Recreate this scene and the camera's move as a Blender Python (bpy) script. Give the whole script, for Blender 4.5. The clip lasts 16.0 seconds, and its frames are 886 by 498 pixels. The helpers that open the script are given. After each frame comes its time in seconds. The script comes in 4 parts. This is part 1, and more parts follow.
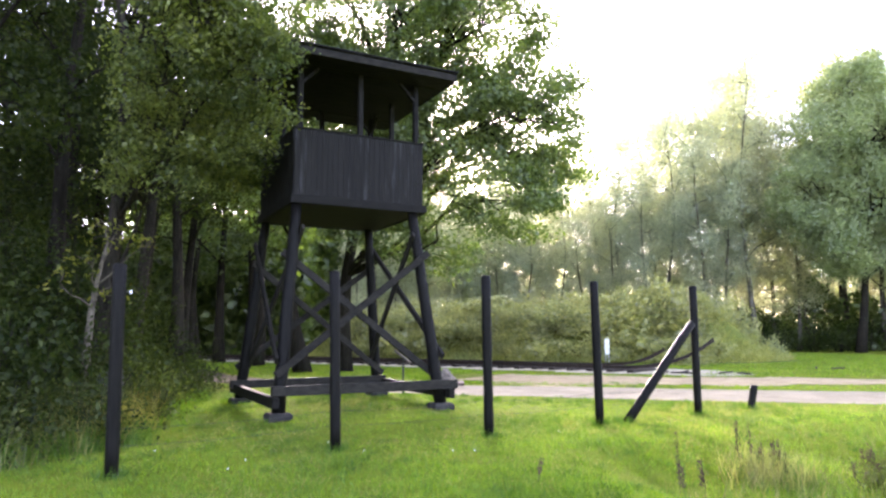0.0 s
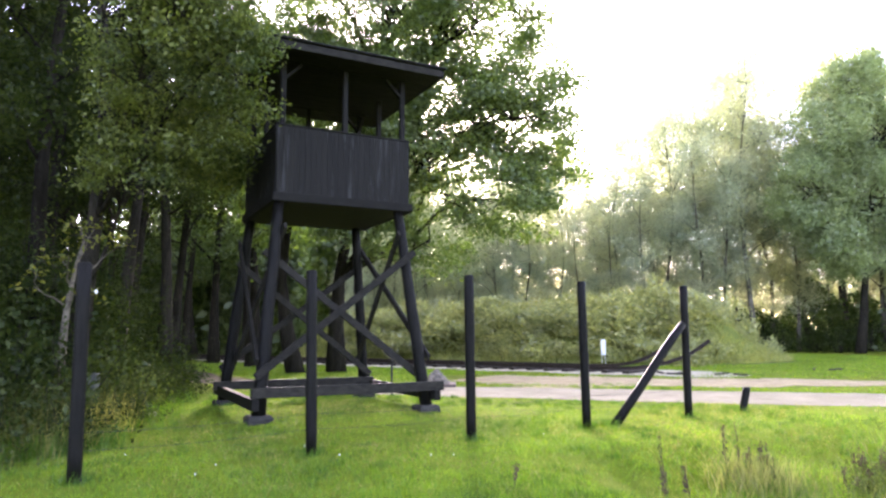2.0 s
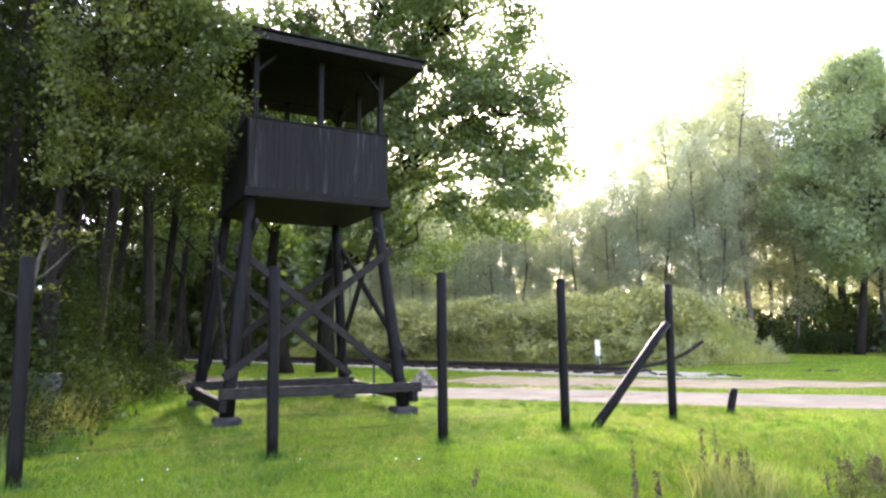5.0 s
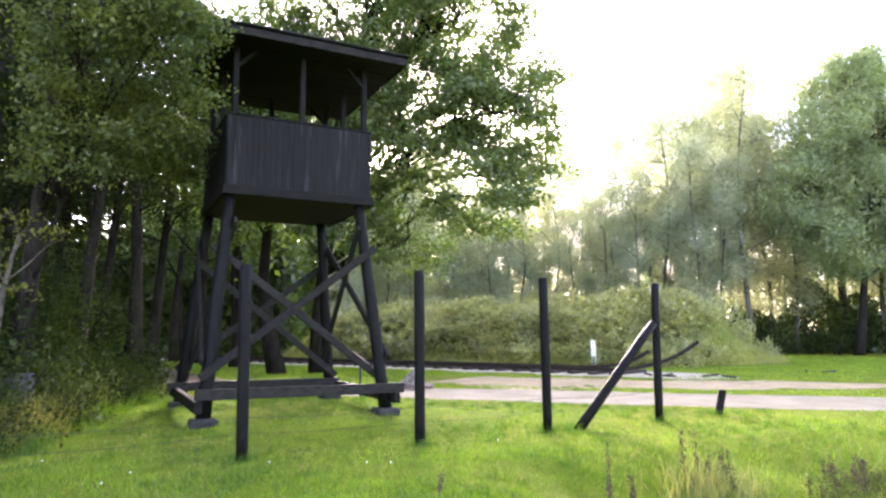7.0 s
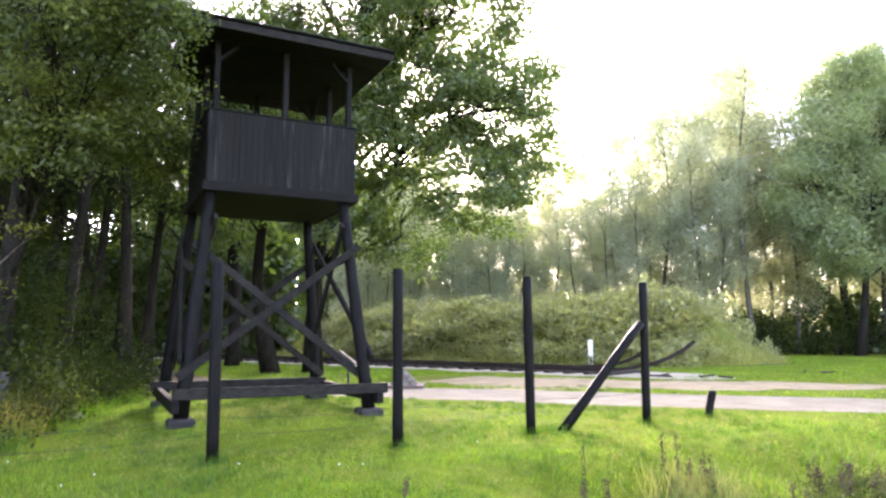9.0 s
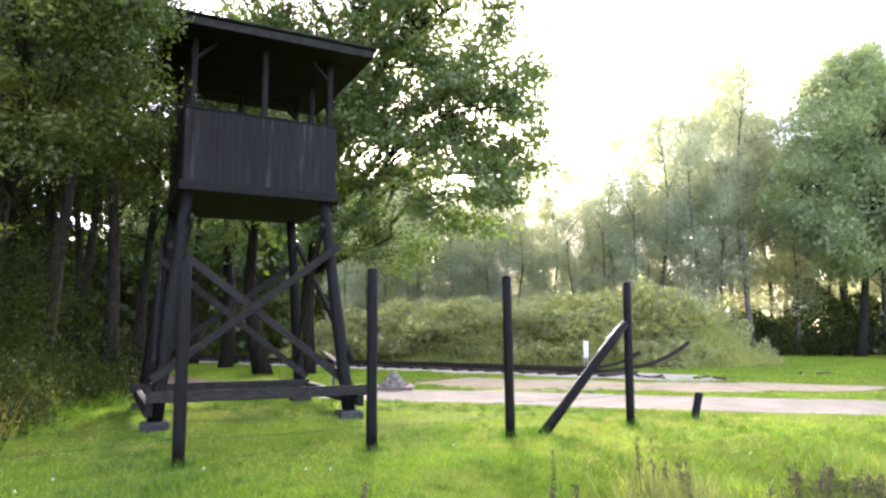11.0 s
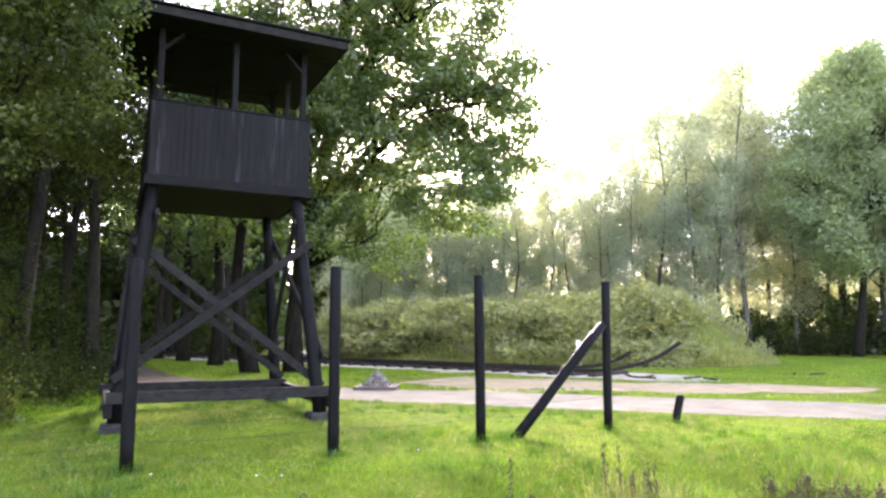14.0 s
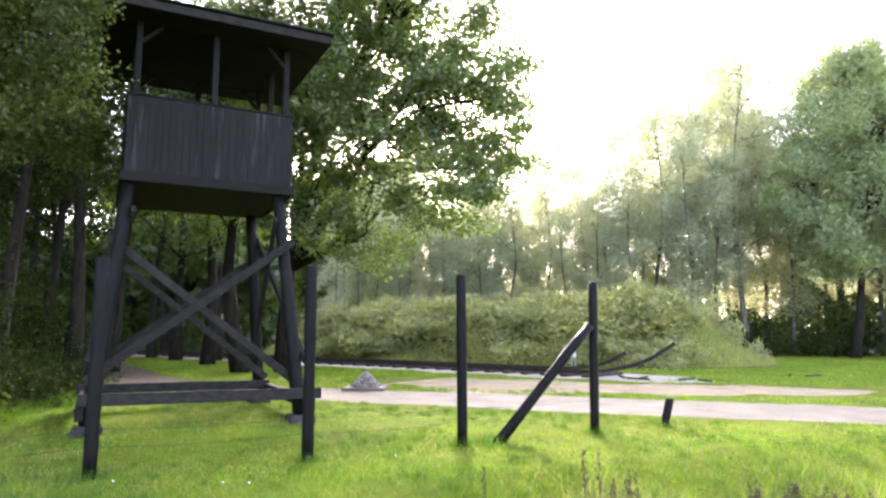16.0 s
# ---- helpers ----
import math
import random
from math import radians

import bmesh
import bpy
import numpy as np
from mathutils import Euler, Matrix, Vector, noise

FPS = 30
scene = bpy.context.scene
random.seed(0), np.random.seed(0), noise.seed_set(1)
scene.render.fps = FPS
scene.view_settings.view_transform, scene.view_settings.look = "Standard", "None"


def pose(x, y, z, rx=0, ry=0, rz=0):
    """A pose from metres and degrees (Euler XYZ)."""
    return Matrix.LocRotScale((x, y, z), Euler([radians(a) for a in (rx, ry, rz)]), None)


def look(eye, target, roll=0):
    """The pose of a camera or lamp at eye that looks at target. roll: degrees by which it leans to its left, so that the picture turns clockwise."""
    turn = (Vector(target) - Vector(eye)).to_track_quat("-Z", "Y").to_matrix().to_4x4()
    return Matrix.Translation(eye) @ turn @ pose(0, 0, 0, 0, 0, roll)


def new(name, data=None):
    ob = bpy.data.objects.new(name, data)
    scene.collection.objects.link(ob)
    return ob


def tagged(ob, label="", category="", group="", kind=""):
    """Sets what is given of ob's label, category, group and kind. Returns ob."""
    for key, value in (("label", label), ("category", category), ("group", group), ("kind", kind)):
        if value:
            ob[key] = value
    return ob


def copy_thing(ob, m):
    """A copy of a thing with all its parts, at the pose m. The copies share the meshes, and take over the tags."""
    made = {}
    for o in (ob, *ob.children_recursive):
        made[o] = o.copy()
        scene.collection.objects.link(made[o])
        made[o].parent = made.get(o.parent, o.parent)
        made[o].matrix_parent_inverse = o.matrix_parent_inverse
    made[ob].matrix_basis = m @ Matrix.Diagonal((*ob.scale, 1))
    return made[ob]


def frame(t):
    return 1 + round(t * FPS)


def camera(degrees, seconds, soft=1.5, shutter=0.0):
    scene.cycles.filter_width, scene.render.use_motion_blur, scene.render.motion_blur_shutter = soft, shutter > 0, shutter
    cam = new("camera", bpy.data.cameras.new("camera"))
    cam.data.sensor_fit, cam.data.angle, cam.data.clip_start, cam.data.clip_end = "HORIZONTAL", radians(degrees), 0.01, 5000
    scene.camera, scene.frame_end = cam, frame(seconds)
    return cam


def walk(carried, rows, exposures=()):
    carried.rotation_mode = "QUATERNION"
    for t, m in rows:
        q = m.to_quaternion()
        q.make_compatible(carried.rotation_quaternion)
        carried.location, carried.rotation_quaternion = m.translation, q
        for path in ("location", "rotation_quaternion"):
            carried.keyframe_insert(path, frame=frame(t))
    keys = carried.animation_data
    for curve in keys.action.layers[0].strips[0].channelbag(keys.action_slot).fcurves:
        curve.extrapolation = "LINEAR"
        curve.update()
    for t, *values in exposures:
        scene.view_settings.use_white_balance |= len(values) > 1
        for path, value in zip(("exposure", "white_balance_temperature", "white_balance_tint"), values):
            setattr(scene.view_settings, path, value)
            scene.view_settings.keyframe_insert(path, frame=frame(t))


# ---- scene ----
cam = camera(67.2, 16.0, soft=2.5)
PATH = [
    (0, (-0.821, -1.199, 1.352), (0.116, 0.550, 1.602), -0.53),
    (0.5, (-0.734, -1.183, 1.351), (0.202, 0.566, 1.602), -0.56),
    (1, (-0.652, -1.166, 1.352), (0.283, 0.583, 1.604), -0.57),
    (1.5, (-0.573, -1.148, 1.355), (0.361, 0.602, 1.606), -0.54),
    (2, (-0.496, -1.129, 1.357), (0.438, 0.622, 1.608), -0.50),
    (2.5, (-0.419, -1.108, 1.357), (0.514, 0.643, 1.607), -0.45),
    (3, (-0.340, -1.087, 1.354), (0.592, 0.665, 1.603), -0.42),
    (3.5, (-0.262, -1.067, 1.349), (0.670, 0.685, 1.599), -0.40),
    (4, (-0.181, -1.051, 1.344), (0.750, 0.702, 1.595), -0.40),
    (6.5, (0.255, -1.011, 1.330), (1.181, 0.743, 1.584), -0.41),
    (7, (0.342, -1.012, 1.328), (1.265, 0.744, 1.582), -0.37),
    (7.5, (0.427, -1.013, 1.326), (1.347, 0.744, 1.580), -0.33),
    (8, (0.512, -1.010, 1.324), (1.430, 0.748, 1.578), -0.30),
    (8.5, (0.597, -1.004, 1.324), (1.513, 0.756, 1.577), -0.26),
    (9, (0.682, -0.992, 1.326), (1.596, 0.769, 1.578), -0.23),
    (11.5, (1.130, -1.002, 1.324), (2.036, 0.762, 1.580), -0.31),
    (12, (1.213, -0.994, 1.334), (2.119, 0.771, 1.588), -0.24),
    (12.5, (1.295, -0.985, 1.342), (2.200, 0.780, 1.595), -0.18),
    (13, (1.377, -0.974, 1.349), (2.281, 0.792, 1.600), -0.13),
    (13.5, (1.459, -0.957, 1.354), (2.362, 0.810, 1.604), -0.09),
    (14, (1.538, -0.932, 1.360), (2.441, 0.835, 1.608), -0.06),
    (14.5, (1.614, -0.903, 1.368), (2.519, 0.864, 1.614), -0.02),
    (15, (1.690, -0.874, 1.377), (2.595, 0.892, 1.621), 0.02),
    (15.5, (1.766, -0.851, 1.384), (2.671, 0.916, 1.628), 0.07),
    (16, (1.845, -0.833, 1.386), (2.749, 0.934, 1.632), 0.11),
]
walk(cam, [(t, look(eye, target, roll)) for t, eye, target, roll in PATH],
     exposures=[(0.0, 3.12, 6520, 31), (16.0, 3.2, 6520, 31)])

# ---- light: a low hazy sun behind the trees and a bright sky ----
SUN_DIR = Vector((0.412, 0.857, 0.312)).normalized()
world = bpy.data.worlds.new("sky")
scene.world = world
world.use_nodes = True
wn = world.node_tree
sky = wn.nodes.new("ShaderNodeTexSky")
sky.sky_type = "NISHITA"
sky.sun_disc = False
sky.sun_elevation = math.asin(SUN_DIR.z)
sky.sun_rotation = math.atan2(SUN_DIR.x, SUN_DIR.y)
sky.air_density, sky.dust_density, sky.ozone_density = 0.8, 1.0, 1.0
wn.nodes["Background"].inputs["Strength"].default_value = 0.15
haze = wn.nodes.new("ShaderNodeMix")          # the sky is veiled evenly by mist
haze.data_type, haze.blend_type = "RGBA", "ADD"
haze.inputs[0].default_value = 1.0
haze.inputs[7].default_value = (0.95, 0.94, 0.89, 1)
wn.links.new(sky.outputs[0], haze.inputs[6])
wn.links.new(haze.outputs[2], wn.nodes["Background"].inputs["Color"])
sun = new("sun", bpy.data.lights.new("sun", "SUN"))
sun.data.energy, sun.data.angle, sun.data.color = 5.0, radians(12), (1.0, 0.93, 0.8)
sun.matrix_world = look(SUN_DIR * 60, (0, 0, 0))


# ---- materials ----
def nodes_of(name):
    m = bpy.data.materials.new(name)
    m.use_nodes = True
    return m, m.node_tree.nodes, m.node_tree.links, m.node_tree.nodes["Principled BSDF"]


def noise_tex(n, l, scale, detail=4.0, stretch=(1, 1, 1), rough=0.6):
    co = n.new("ShaderNodeTexCoord")
    mp = n.new("ShaderNodeMapping")
    mp.inputs["Scale"].default_value = stretch
    tx = n.new("ShaderNodeTexNoise")
    tx.inputs["Scale"].default_value, tx.inputs["Detail"].default_value = scale, detail
    tx.inputs["Roughness"].default_value = rough
    l.new(co.outputs["Object"], mp.inputs[0])
    l.new(mp.outputs[0], tx.inputs["Vector"])
    return tx


def ramp(n, l, fac, stops):
    r = n.new("ShaderNodeValToRGB")
    el = r.color_ramp.elements
    while len(el) < len(stops):
        el.new(0.5)
    for e, (p, c) in zip(el, stops):
        e.position, e.color = p, (*c, 1)
    l.new(fac, r.inputs[0])
    return r


def mixed(n, l, fac, a, b, kind="MIX"):
    m = n.new("ShaderNodeMix")
    m.data_type, m.blend_type = "RGBA", kind
    for sock, v in ((m.inputs[0], fac), (m.inputs[6], a), (m.inputs[7], b)):
        if isinstance(v, (int, float)):
            sock.default_value = v
        elif isinstance(v, tuple):
            sock.default_value = (*v, 1)
        else:
            l.new(v, sock)
    return m.outputs[2]


def surface(name, dark, light, scale=8.0, rough=0.8, bump=0.3, stretch=(1, 1, 1), fine=60.0, spot=None, spot_at=0.68, vary=0.25, metal=0.0, dist=0.01, spec=0.4):
    """A rough surface with broad and fine variation, relief and, if given, worn spots of another colour."""
    m, n, l, p = nodes_of(name)
    broad, small = noise_tex(n, l, scale, 5, stretch), noise_tex(n, l, fine, 3, stretch)
    c = ramp(n, l, broad.outputs[0], [(0.3, dark), (0.7, light)]).outputs[0]
    g = ramp(n, l, small.outputs[0], [(0.3, (0.6, 0.6, 0.6)), (0.7, (1.25, 1.25, 1.25))]).outputs[0]
    c = mixed(n, l, 1.0, c, g, "MULTIPLY")
    info = n.new("ShaderNodeObjectInfo")
    v = ramp(n, l, info.outputs["Random"], [(0.0, (1 - vary,) * 3), (1.0, (1 + vary,) * 3)]).outputs[0]
    c = mixed(n, l, 1.0, c, v, "MULTIPLY")
    if spot:
        worn = noise_tex(n, l, scale * 0.6, 8, stretch, 0.75)
        k = ramp(n, l, worn.outputs[0], [(spot_at, (0, 0, 0)), (spot_at + 0.06, (1, 1, 1))]).outputs[0]
        c = mixed(n, l, k, c, spot)
    l.new(c, p.inputs["Base Color"])
    p.inputs["Specular IOR Level"].default_value = spec
    p.inputs["Roughness"].default_value, p.inputs["Metallic"].default_value = rough, metal
    b = n.new("ShaderNodeBump")
    b.inputs["Strength"].default_value, b.inputs["Distance"].default_value = bump, dist
    h = mixed(n, l, 0.5, broad.outputs[0], small.outputs[0])
    l.new(h, b.inputs["Height"])
    l.new(b.outputs[0], p.inputs["Normal"])
    return m


def foliage(name, dark, light, glow, through_part=0.45, gloss=0.06, patch=0.5, mottle=0.3):
    """Thin leaves: they reflect, let light through, and differ from leaf to leaf and from bough to bough."""
    m, n, l, p = nodes_of(name)
    geo = n.new("ShaderNodeNewGeometry")
    broad = noise_tex(n, l, patch, 3)
    info = n.new("ShaderNodeObjectInfo")
    c = ramp(n, l, geo.outputs["Random Per Island"], [(0.0, dark), (1.0, light)]).outputs[0]
    tone = ramp(n, l, broad.outputs[0], [(0.3, (1 - mottle, 1 - mottle * 0.85, 1 - mottle * 0.7)), (0.7, (1 + mottle, 1 + mottle * 0.7, 1.0))]).outputs[0]
    c = mixed(n, l, 1.0, c, tone, "MULTIPLY")
    clump = noise_tex(n, l, patch * 9, 3)
    tone = ramp(n, l, clump.outputs[0], [(0.3, (1 - 0.7 * mottle,) * 3), (0.7, (1 + 0.7 * mottle,) * 3)]).outputs[0]
    c = mixed(n, l, 1.0, c, tone, "MULTIPLY")
    tree = ramp(n, l, info.outputs["Random"], [(0.0, (0.85, 0.88, 0.9)), (1.0, (1.15, 1.1, 1.0))]).outputs[0]
    c = mixed(n, l, 1.0, c, tree, "MULTIPLY")
    t = mixed(n, l, 1.0, c, glow, "MULTIPLY")
    d, tr = n.new("ShaderNodeBsdfDiffuse"), n.new("ShaderNodeBsdfTranslucent")
    l.new(c, d.inputs[0])
    l.new(t, tr.inputs[0])
    mx = n.new("ShaderNodeMixShader")
    mx.inputs[0].default_value = through_part
    l.new(d.outputs[0], mx.inputs[1])
    l.new(tr.outputs[0], mx.inputs[2])
    gl = n.new("ShaderNodeBsdfGlossy")
    gl.inputs["Roughness"].default_value = 0.45
    gl.inputs[0].default_value = (0.8, 0.85, 0.8, 1)
    fin = n.new("ShaderNodeMixShader")
    fin.inputs[0].default_value = gloss
    l.new(mx.outputs[0], fin.inputs[1])
    l.new(gl.outputs[0], fin.inputs[2])
    n.remove(p)
    l.new(fin.outputs[0], n["Material Output"].inputs[0])
    return m


GLOW = (1.4, 1.75, 0.8)
tarred = surface("tarred_wood", (0.0018, 0.0017, 0.0015), (0.0072, 0.0067, 0.0057), 3.0, 0.55, 0.8, (6, 6, 0.7), 30, (0.05, 0.05, 0.05), 0.64, 0.25, spec=0.1)
tarred_plank = surface("tarred_plank", (0.0055, 0.0053, 0.0048), (0.0128, 0.012, 0.0105), 3.0, 0.6, 0.4, (8, 8, 0.5), 25, (0.03, 0.03, 0.031), 0.56, 0.15, spec=0.1)
tarred_beam = surface("tarred_beam", (0.0047, 0.0045, 0.004), (0.0128, 0.012, 0.0102), 4.0, 0.65, 0.5, (1, 4, 4), 35, (0.05, 0.05, 0.054), 0.68, 0.2, spec=0.1)
weathered_beam = surface("weathered_beam", (0.0079, 0.0076, 0.0067), (0.024, 0.0218, 0.0178), 4.0, 0.7, 0.6, (2, 4, 4), 35, (0.08, 0.078, 0.075), 0.66, 0.3, spec=0.1)
roofing = surface("roofing_felt", (0.02, 0.02, 0.021), (0.04, 0.04, 0.042), 5, 0.85, 0.3, spec=0.05)
concrete = surface("weathered_concrete", (0.018, 0.018, 0.017), (0.05, 0.048, 0.044), 6, 0.9, 0.5, spot=(0.3, 0.3, 0.28), spot_at=0.6, spec=0.05)
bark = surface("oak_bark", (0.011, 0.01, 0.008), (0.036, 0.031, 0.024), 2.5, 0.95, 1.0, (4, 4, 0.7), 14, (0.03, 0.04, 0.022), 0.6, 0.3, dist=0.04, spec=0.05)
pale_bark = surface("birch_bark", (0.05, 0.043, 0.032), (0.15, 0.13, 0.098), 3, 0.8, 0.5, (2, 2, 5), 20, (0.04, 0.036, 0.028), 0.56, 0.1, spec=0.05)
oak_leaf = foliage("oak_leaf", (0.042, 0.07, 0.019), (0.098, 0.132, 0.036), GLOW, 0.42, 0.05)
near_leaf = foliage("near_oak_leaf", (0.045, 0.066, 0.019), (0.125, 0.148, 0.042), (1.5, 1.75, 0.8), 0.46, 0.025, 0.9, 0.5)
# left wood's leaves: its inner shade is put into this near-black green
shaded_wood_leaf = foliage("shaded_woodland_leaf", (0.014, 0.022, 0.006), (0.036, 0.047, 0.013), GLOW, 0.4, 0.012)
# far leaves: mist put into the colour, much paler and greyer than real foliage
mist_pale_leaf = foliage("mist_paled_leaf", (0.27, 0.295, 0.2), (0.35, 0.375, 0.26), (1.6, 1.65, 1.4), 0.7, 0.08, 0.2)
# far bark lightened the same way, to stand for mist
mist_pale_trunk = surface("mist_paled_bark", (0.06, 0.055, 0.044), (0.12, 0.11, 0.09), 2.5, 0.9, 0.6, (4, 4, 0.7), 14, vary=0.3, dist=0.03, spec=0.05)
# lime green, paled part of the way to paint in haze
hazed_lime_leaf = foliage("hazed_lime_leaf", (0.17, 0.215, 0.1), (0.28, 0.33, 0.16), (1.35, 1.5, 1.15), 0.5, 0.06, 0.35, 0.35)
yellow_leaf = foliage("yellowing_leaf", (0.07, 0.08, 0.01), (0.17, 0.16, 0.02), GLOW, 0.4, 0.02)
# bramble green with the misty glow over the bank lightened into its colour
hazed_bush_leaf = foliage("hazed_bramble_leaf", (0.19, 0.21, 0.085), (0.33, 0.33, 0.15), (1.5, 1.6, 1.1), 0.65, 0.07, 0.45, 0.4)
# understorey leaves, dark green taken darker still to paint shade under trees
shade_leaf = foliage("shaded_laurel_leaf", (0.014, 0.025, 0.007), (0.036, 0.05, 0.013), GLOW, 0.36, 0.012)
grass_blade = foliage("grass_blade", (0.052, 0.142, 0.005), (0.178, 0.265, 0.02), (1.6, 1.7, 0.65), 0.5, 0.03, 0.5, 0.32)
dry_blade = foliage("dry_grass_blade", (0.11, 0.12, 0.04), (0.24, 0.23, 0.11), (1.3, 1.3, 0.9), 0.4, 0.03, 0.9)
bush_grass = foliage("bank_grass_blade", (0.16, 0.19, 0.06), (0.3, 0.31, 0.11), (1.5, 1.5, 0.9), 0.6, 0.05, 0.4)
tuft_blade = foliage("tuft_blade", (0.035, 0.09, 0.006), (0.08, 0.16, 0.012), (1.5, 1.7, 0.6), 0.45, 0.03, 0.7)
straw_blade = foliage("straw_blade", (0.22, 0.22, 0.05), (0.36, 0.34, 0.12), (1.3, 1.3, 0.8), 0.4, 0.02, 0.7)
herb_leaf = foliage("herb_leaf", (0.03, 0.045, 0.012), (0.085, 0.1, 0.028), GLOW, 0.42, 0.015, 1.2)
dead_stalk = surface("dead_flower_stalk", (0.05, 0.038, 0.024), (0.12, 0.092, 0.056), 20, 0.95, 0.3, spec=0.05)
turf = surface("turf", (0.06, 0.1, 0.007), (0.17, 0.2, 0.018), 0.9, 0.95, 0.9, fine=45, spot=(0.19, 0.2, 0.035), spot_at=0.62, vary=0, dist=0.05, spec=0.05)
forest_floor = surface("forest_floor", (0.03, 0.028, 0.014), (0.075, 0.075, 0.03), 1.5, 0.95, 0.9, fine=30, spot=(0.05, 0.08, 0.02), spot_at=0.55, vary=0, dist=0.05, spec=0.05)
mound_soil = surface("mound_soil", (0.07, 0.095, 0.02), (0.15, 0.17, 0.04), 0.8, 0.95, 0.8, fine=20, spot=(0.3, 0.24, 0.14), spot_at=0.63, vary=0, dist=0.05, spec=0.05)
asphalt = surface("worn_asphalt", (0.15, 0.134, 0.096), (0.245, 0.222, 0.162), 1.2, 0.85, 0.3, fine=90, spot=(0.19, 0.155, 0.115), spot_at=0.64, vary=0, spec=0.05)
sand = surface("sandy_gravel", (0.22, 0.175, 0.105), (0.36, 0.293, 0.182), 1.5, 0.95, 0.6, fine=70, spot=(0.13, 0.15, 0.05), spot_at=0.66, vary=0, spec=0.05)
# sandy brown of the path, darkened in colour for the trees' shade
shaded_forest_path = surface("shaded_forest_path", (0.07, 0.055, 0.038), (0.13, 0.105, 0.075), 1.5, 0.95, 0.6, fine=50, vary=0, spec=0.05)
white_gravel = surface("pale_gravel", (0.27, 0.24, 0.175), (0.42, 0.385, 0.29), 3, 0.95, 0.7, fine=60, vary=0, spec=0.05)
rust = surface("rusted_steel", (0.016, 0.011, 0.009), (0.05, 0.033, 0.024), 6, 0.75, 0.4, metal=0.3)
sleeper_wood = surface("sleeper_wood", (0.03, 0.026, 0.022), (0.07, 0.06, 0.05), 5, 0.9, 0.6, (1, 5, 5), spec=0.05)
white_paint = surface("white_paint", (0.7, 0.7, 0.68), (0.8, 0.8, 0.78), 5, 0.5, 0.1, vary=0)
panel_grey = surface("panel_grey", (0.07, 0.06, 0.05), (0.13, 0.115, 0.095), 6, 0.8, 0.1, vary=0, spec=0.1)
grey_metal = surface("grey_metal", (0.06, 0.063, 0.06), (0.1, 0.104, 0.1), 4, 0.7, 0.1, spec=0.1, vary=0)
dark_metal = surface("dark_metal", (0.03, 0.03, 0.03), (0.06, 0.06, 0.06), 6, 0.5, 0.2, metal=0.6, vary=0)
rubble = surface("rubble_stone", (0.09, 0.075, 0.06), (0.28, 0.245, 0.2), 9, 0.9, 0.6, vary=0.5)
slab_stone = surface("brown_slab", (0.09, 0.065, 0.05), (0.15, 0.11, 0.09), 6, 0.85, 0.4)
boulder_stone = surface("boulder_stone", (0.2, 0.18, 0.15), (0.4, 0.36, 0.3), 5, 0.9, 0.5)


# ---- mesh helpers ----
class Shape:
    """Collects faces for one mesh."""

    def __init__(self):
        self.v, self.f = [], []

    def loft(self, rings, closed=True):
        k, o = len(rings[0]), len(self.v)
        for r in rings:
            self.v += [tuple(p) for p in r]
        for i in range(len(rings) - 1):
            for j in range(k):
                a, b = o + i * k + j, o + i * k + (j + 1) % k
                self.f.append((a, b, b + k, a + k))
        if closed:
            self.f.append(tuple(o + j for j in reversed(range(k))))
            self.f.append(tuple(o + (len(rings) - 1) * k + j for j in range(k)))
        return self

    def tube(self, points, radii, sides=8, rng=None, wob=0.0):
        pts = [Vector(p) for p in points]
        rings = []
        side = None
        for i, p in enumerate(pts):
            d = (pts[min(i + 1, len(pts) - 1)] - pts[max(i - 1, 0)]).normalized()
            if side is None:
                side = d.orthogonal().normalized()
            side = (side - d * side.dot(d)).normalized()
            up = d.cross(side)
            ring = []
            for j in range(sides):
                a = 2 * math.pi * j / sides
                r = radii[i] * (1 + (rng.uniform(-wob, wob) if rng else 0))
                ring.append(p + side * (r * math.cos(a)) + up * (r * math.sin(a)))
            rings.append(ring)
        return self.loft(rings)

    def board(self, a, b, w, h, up=(0, 0, 1), ch=0.006):
        """A chamfered plank from a to b, w wide across and h high along up."""
        a, b = Vector(a), Vector(b)
        d = (b - a).normalized()
        u = Vector(up)
        u = (u - d * u.dot(d)).normalized()
        s = d.cross(u)
        x, y = w / 2, h / 2
        sec = [(x - ch, -y), (x, -y + ch), (x, y - ch), (x - ch, y), (-x + ch, y), (-x, y - ch), (-x, -y + ch), (-x + ch, -y)]

        def ring(c, q):
            return [c + s * (i * q) + u * (j * q) for i, j in sec]
        k = 1 - ch / max(x, y)
        return self.loft([ring(a, k), ring(a + d * ch, 1), ring(b - d * ch, 1), ring(b, k)])

    def mesh(self, name):
        me = bpy.data.meshes.new(name)
        me.from_pydata(self.v, [], self.f)
        me.update()
        return me


def part(name, shape, material, parent=None, label=""):
    me = shape.mesh(name) if isinstance(shape, Shape) else shape
    if not me.materials:
        me.materials.append(material)
    ob = new(name, me)
    ob.parent = parent
    if label:
        ob["label"] = label
    return ob


def thing(name, at, label, category, group="", kind="", turn=0):
    ob = new(name)
    ob.matrix_world = pose(*at, 0, 0, turn)
    return tagged(ob, label, category, group, kind)


def smooth(ob):
    ob.data.polygons.foreach_set("use_smooth", [True] * len(ob.data.polygons))
    return ob


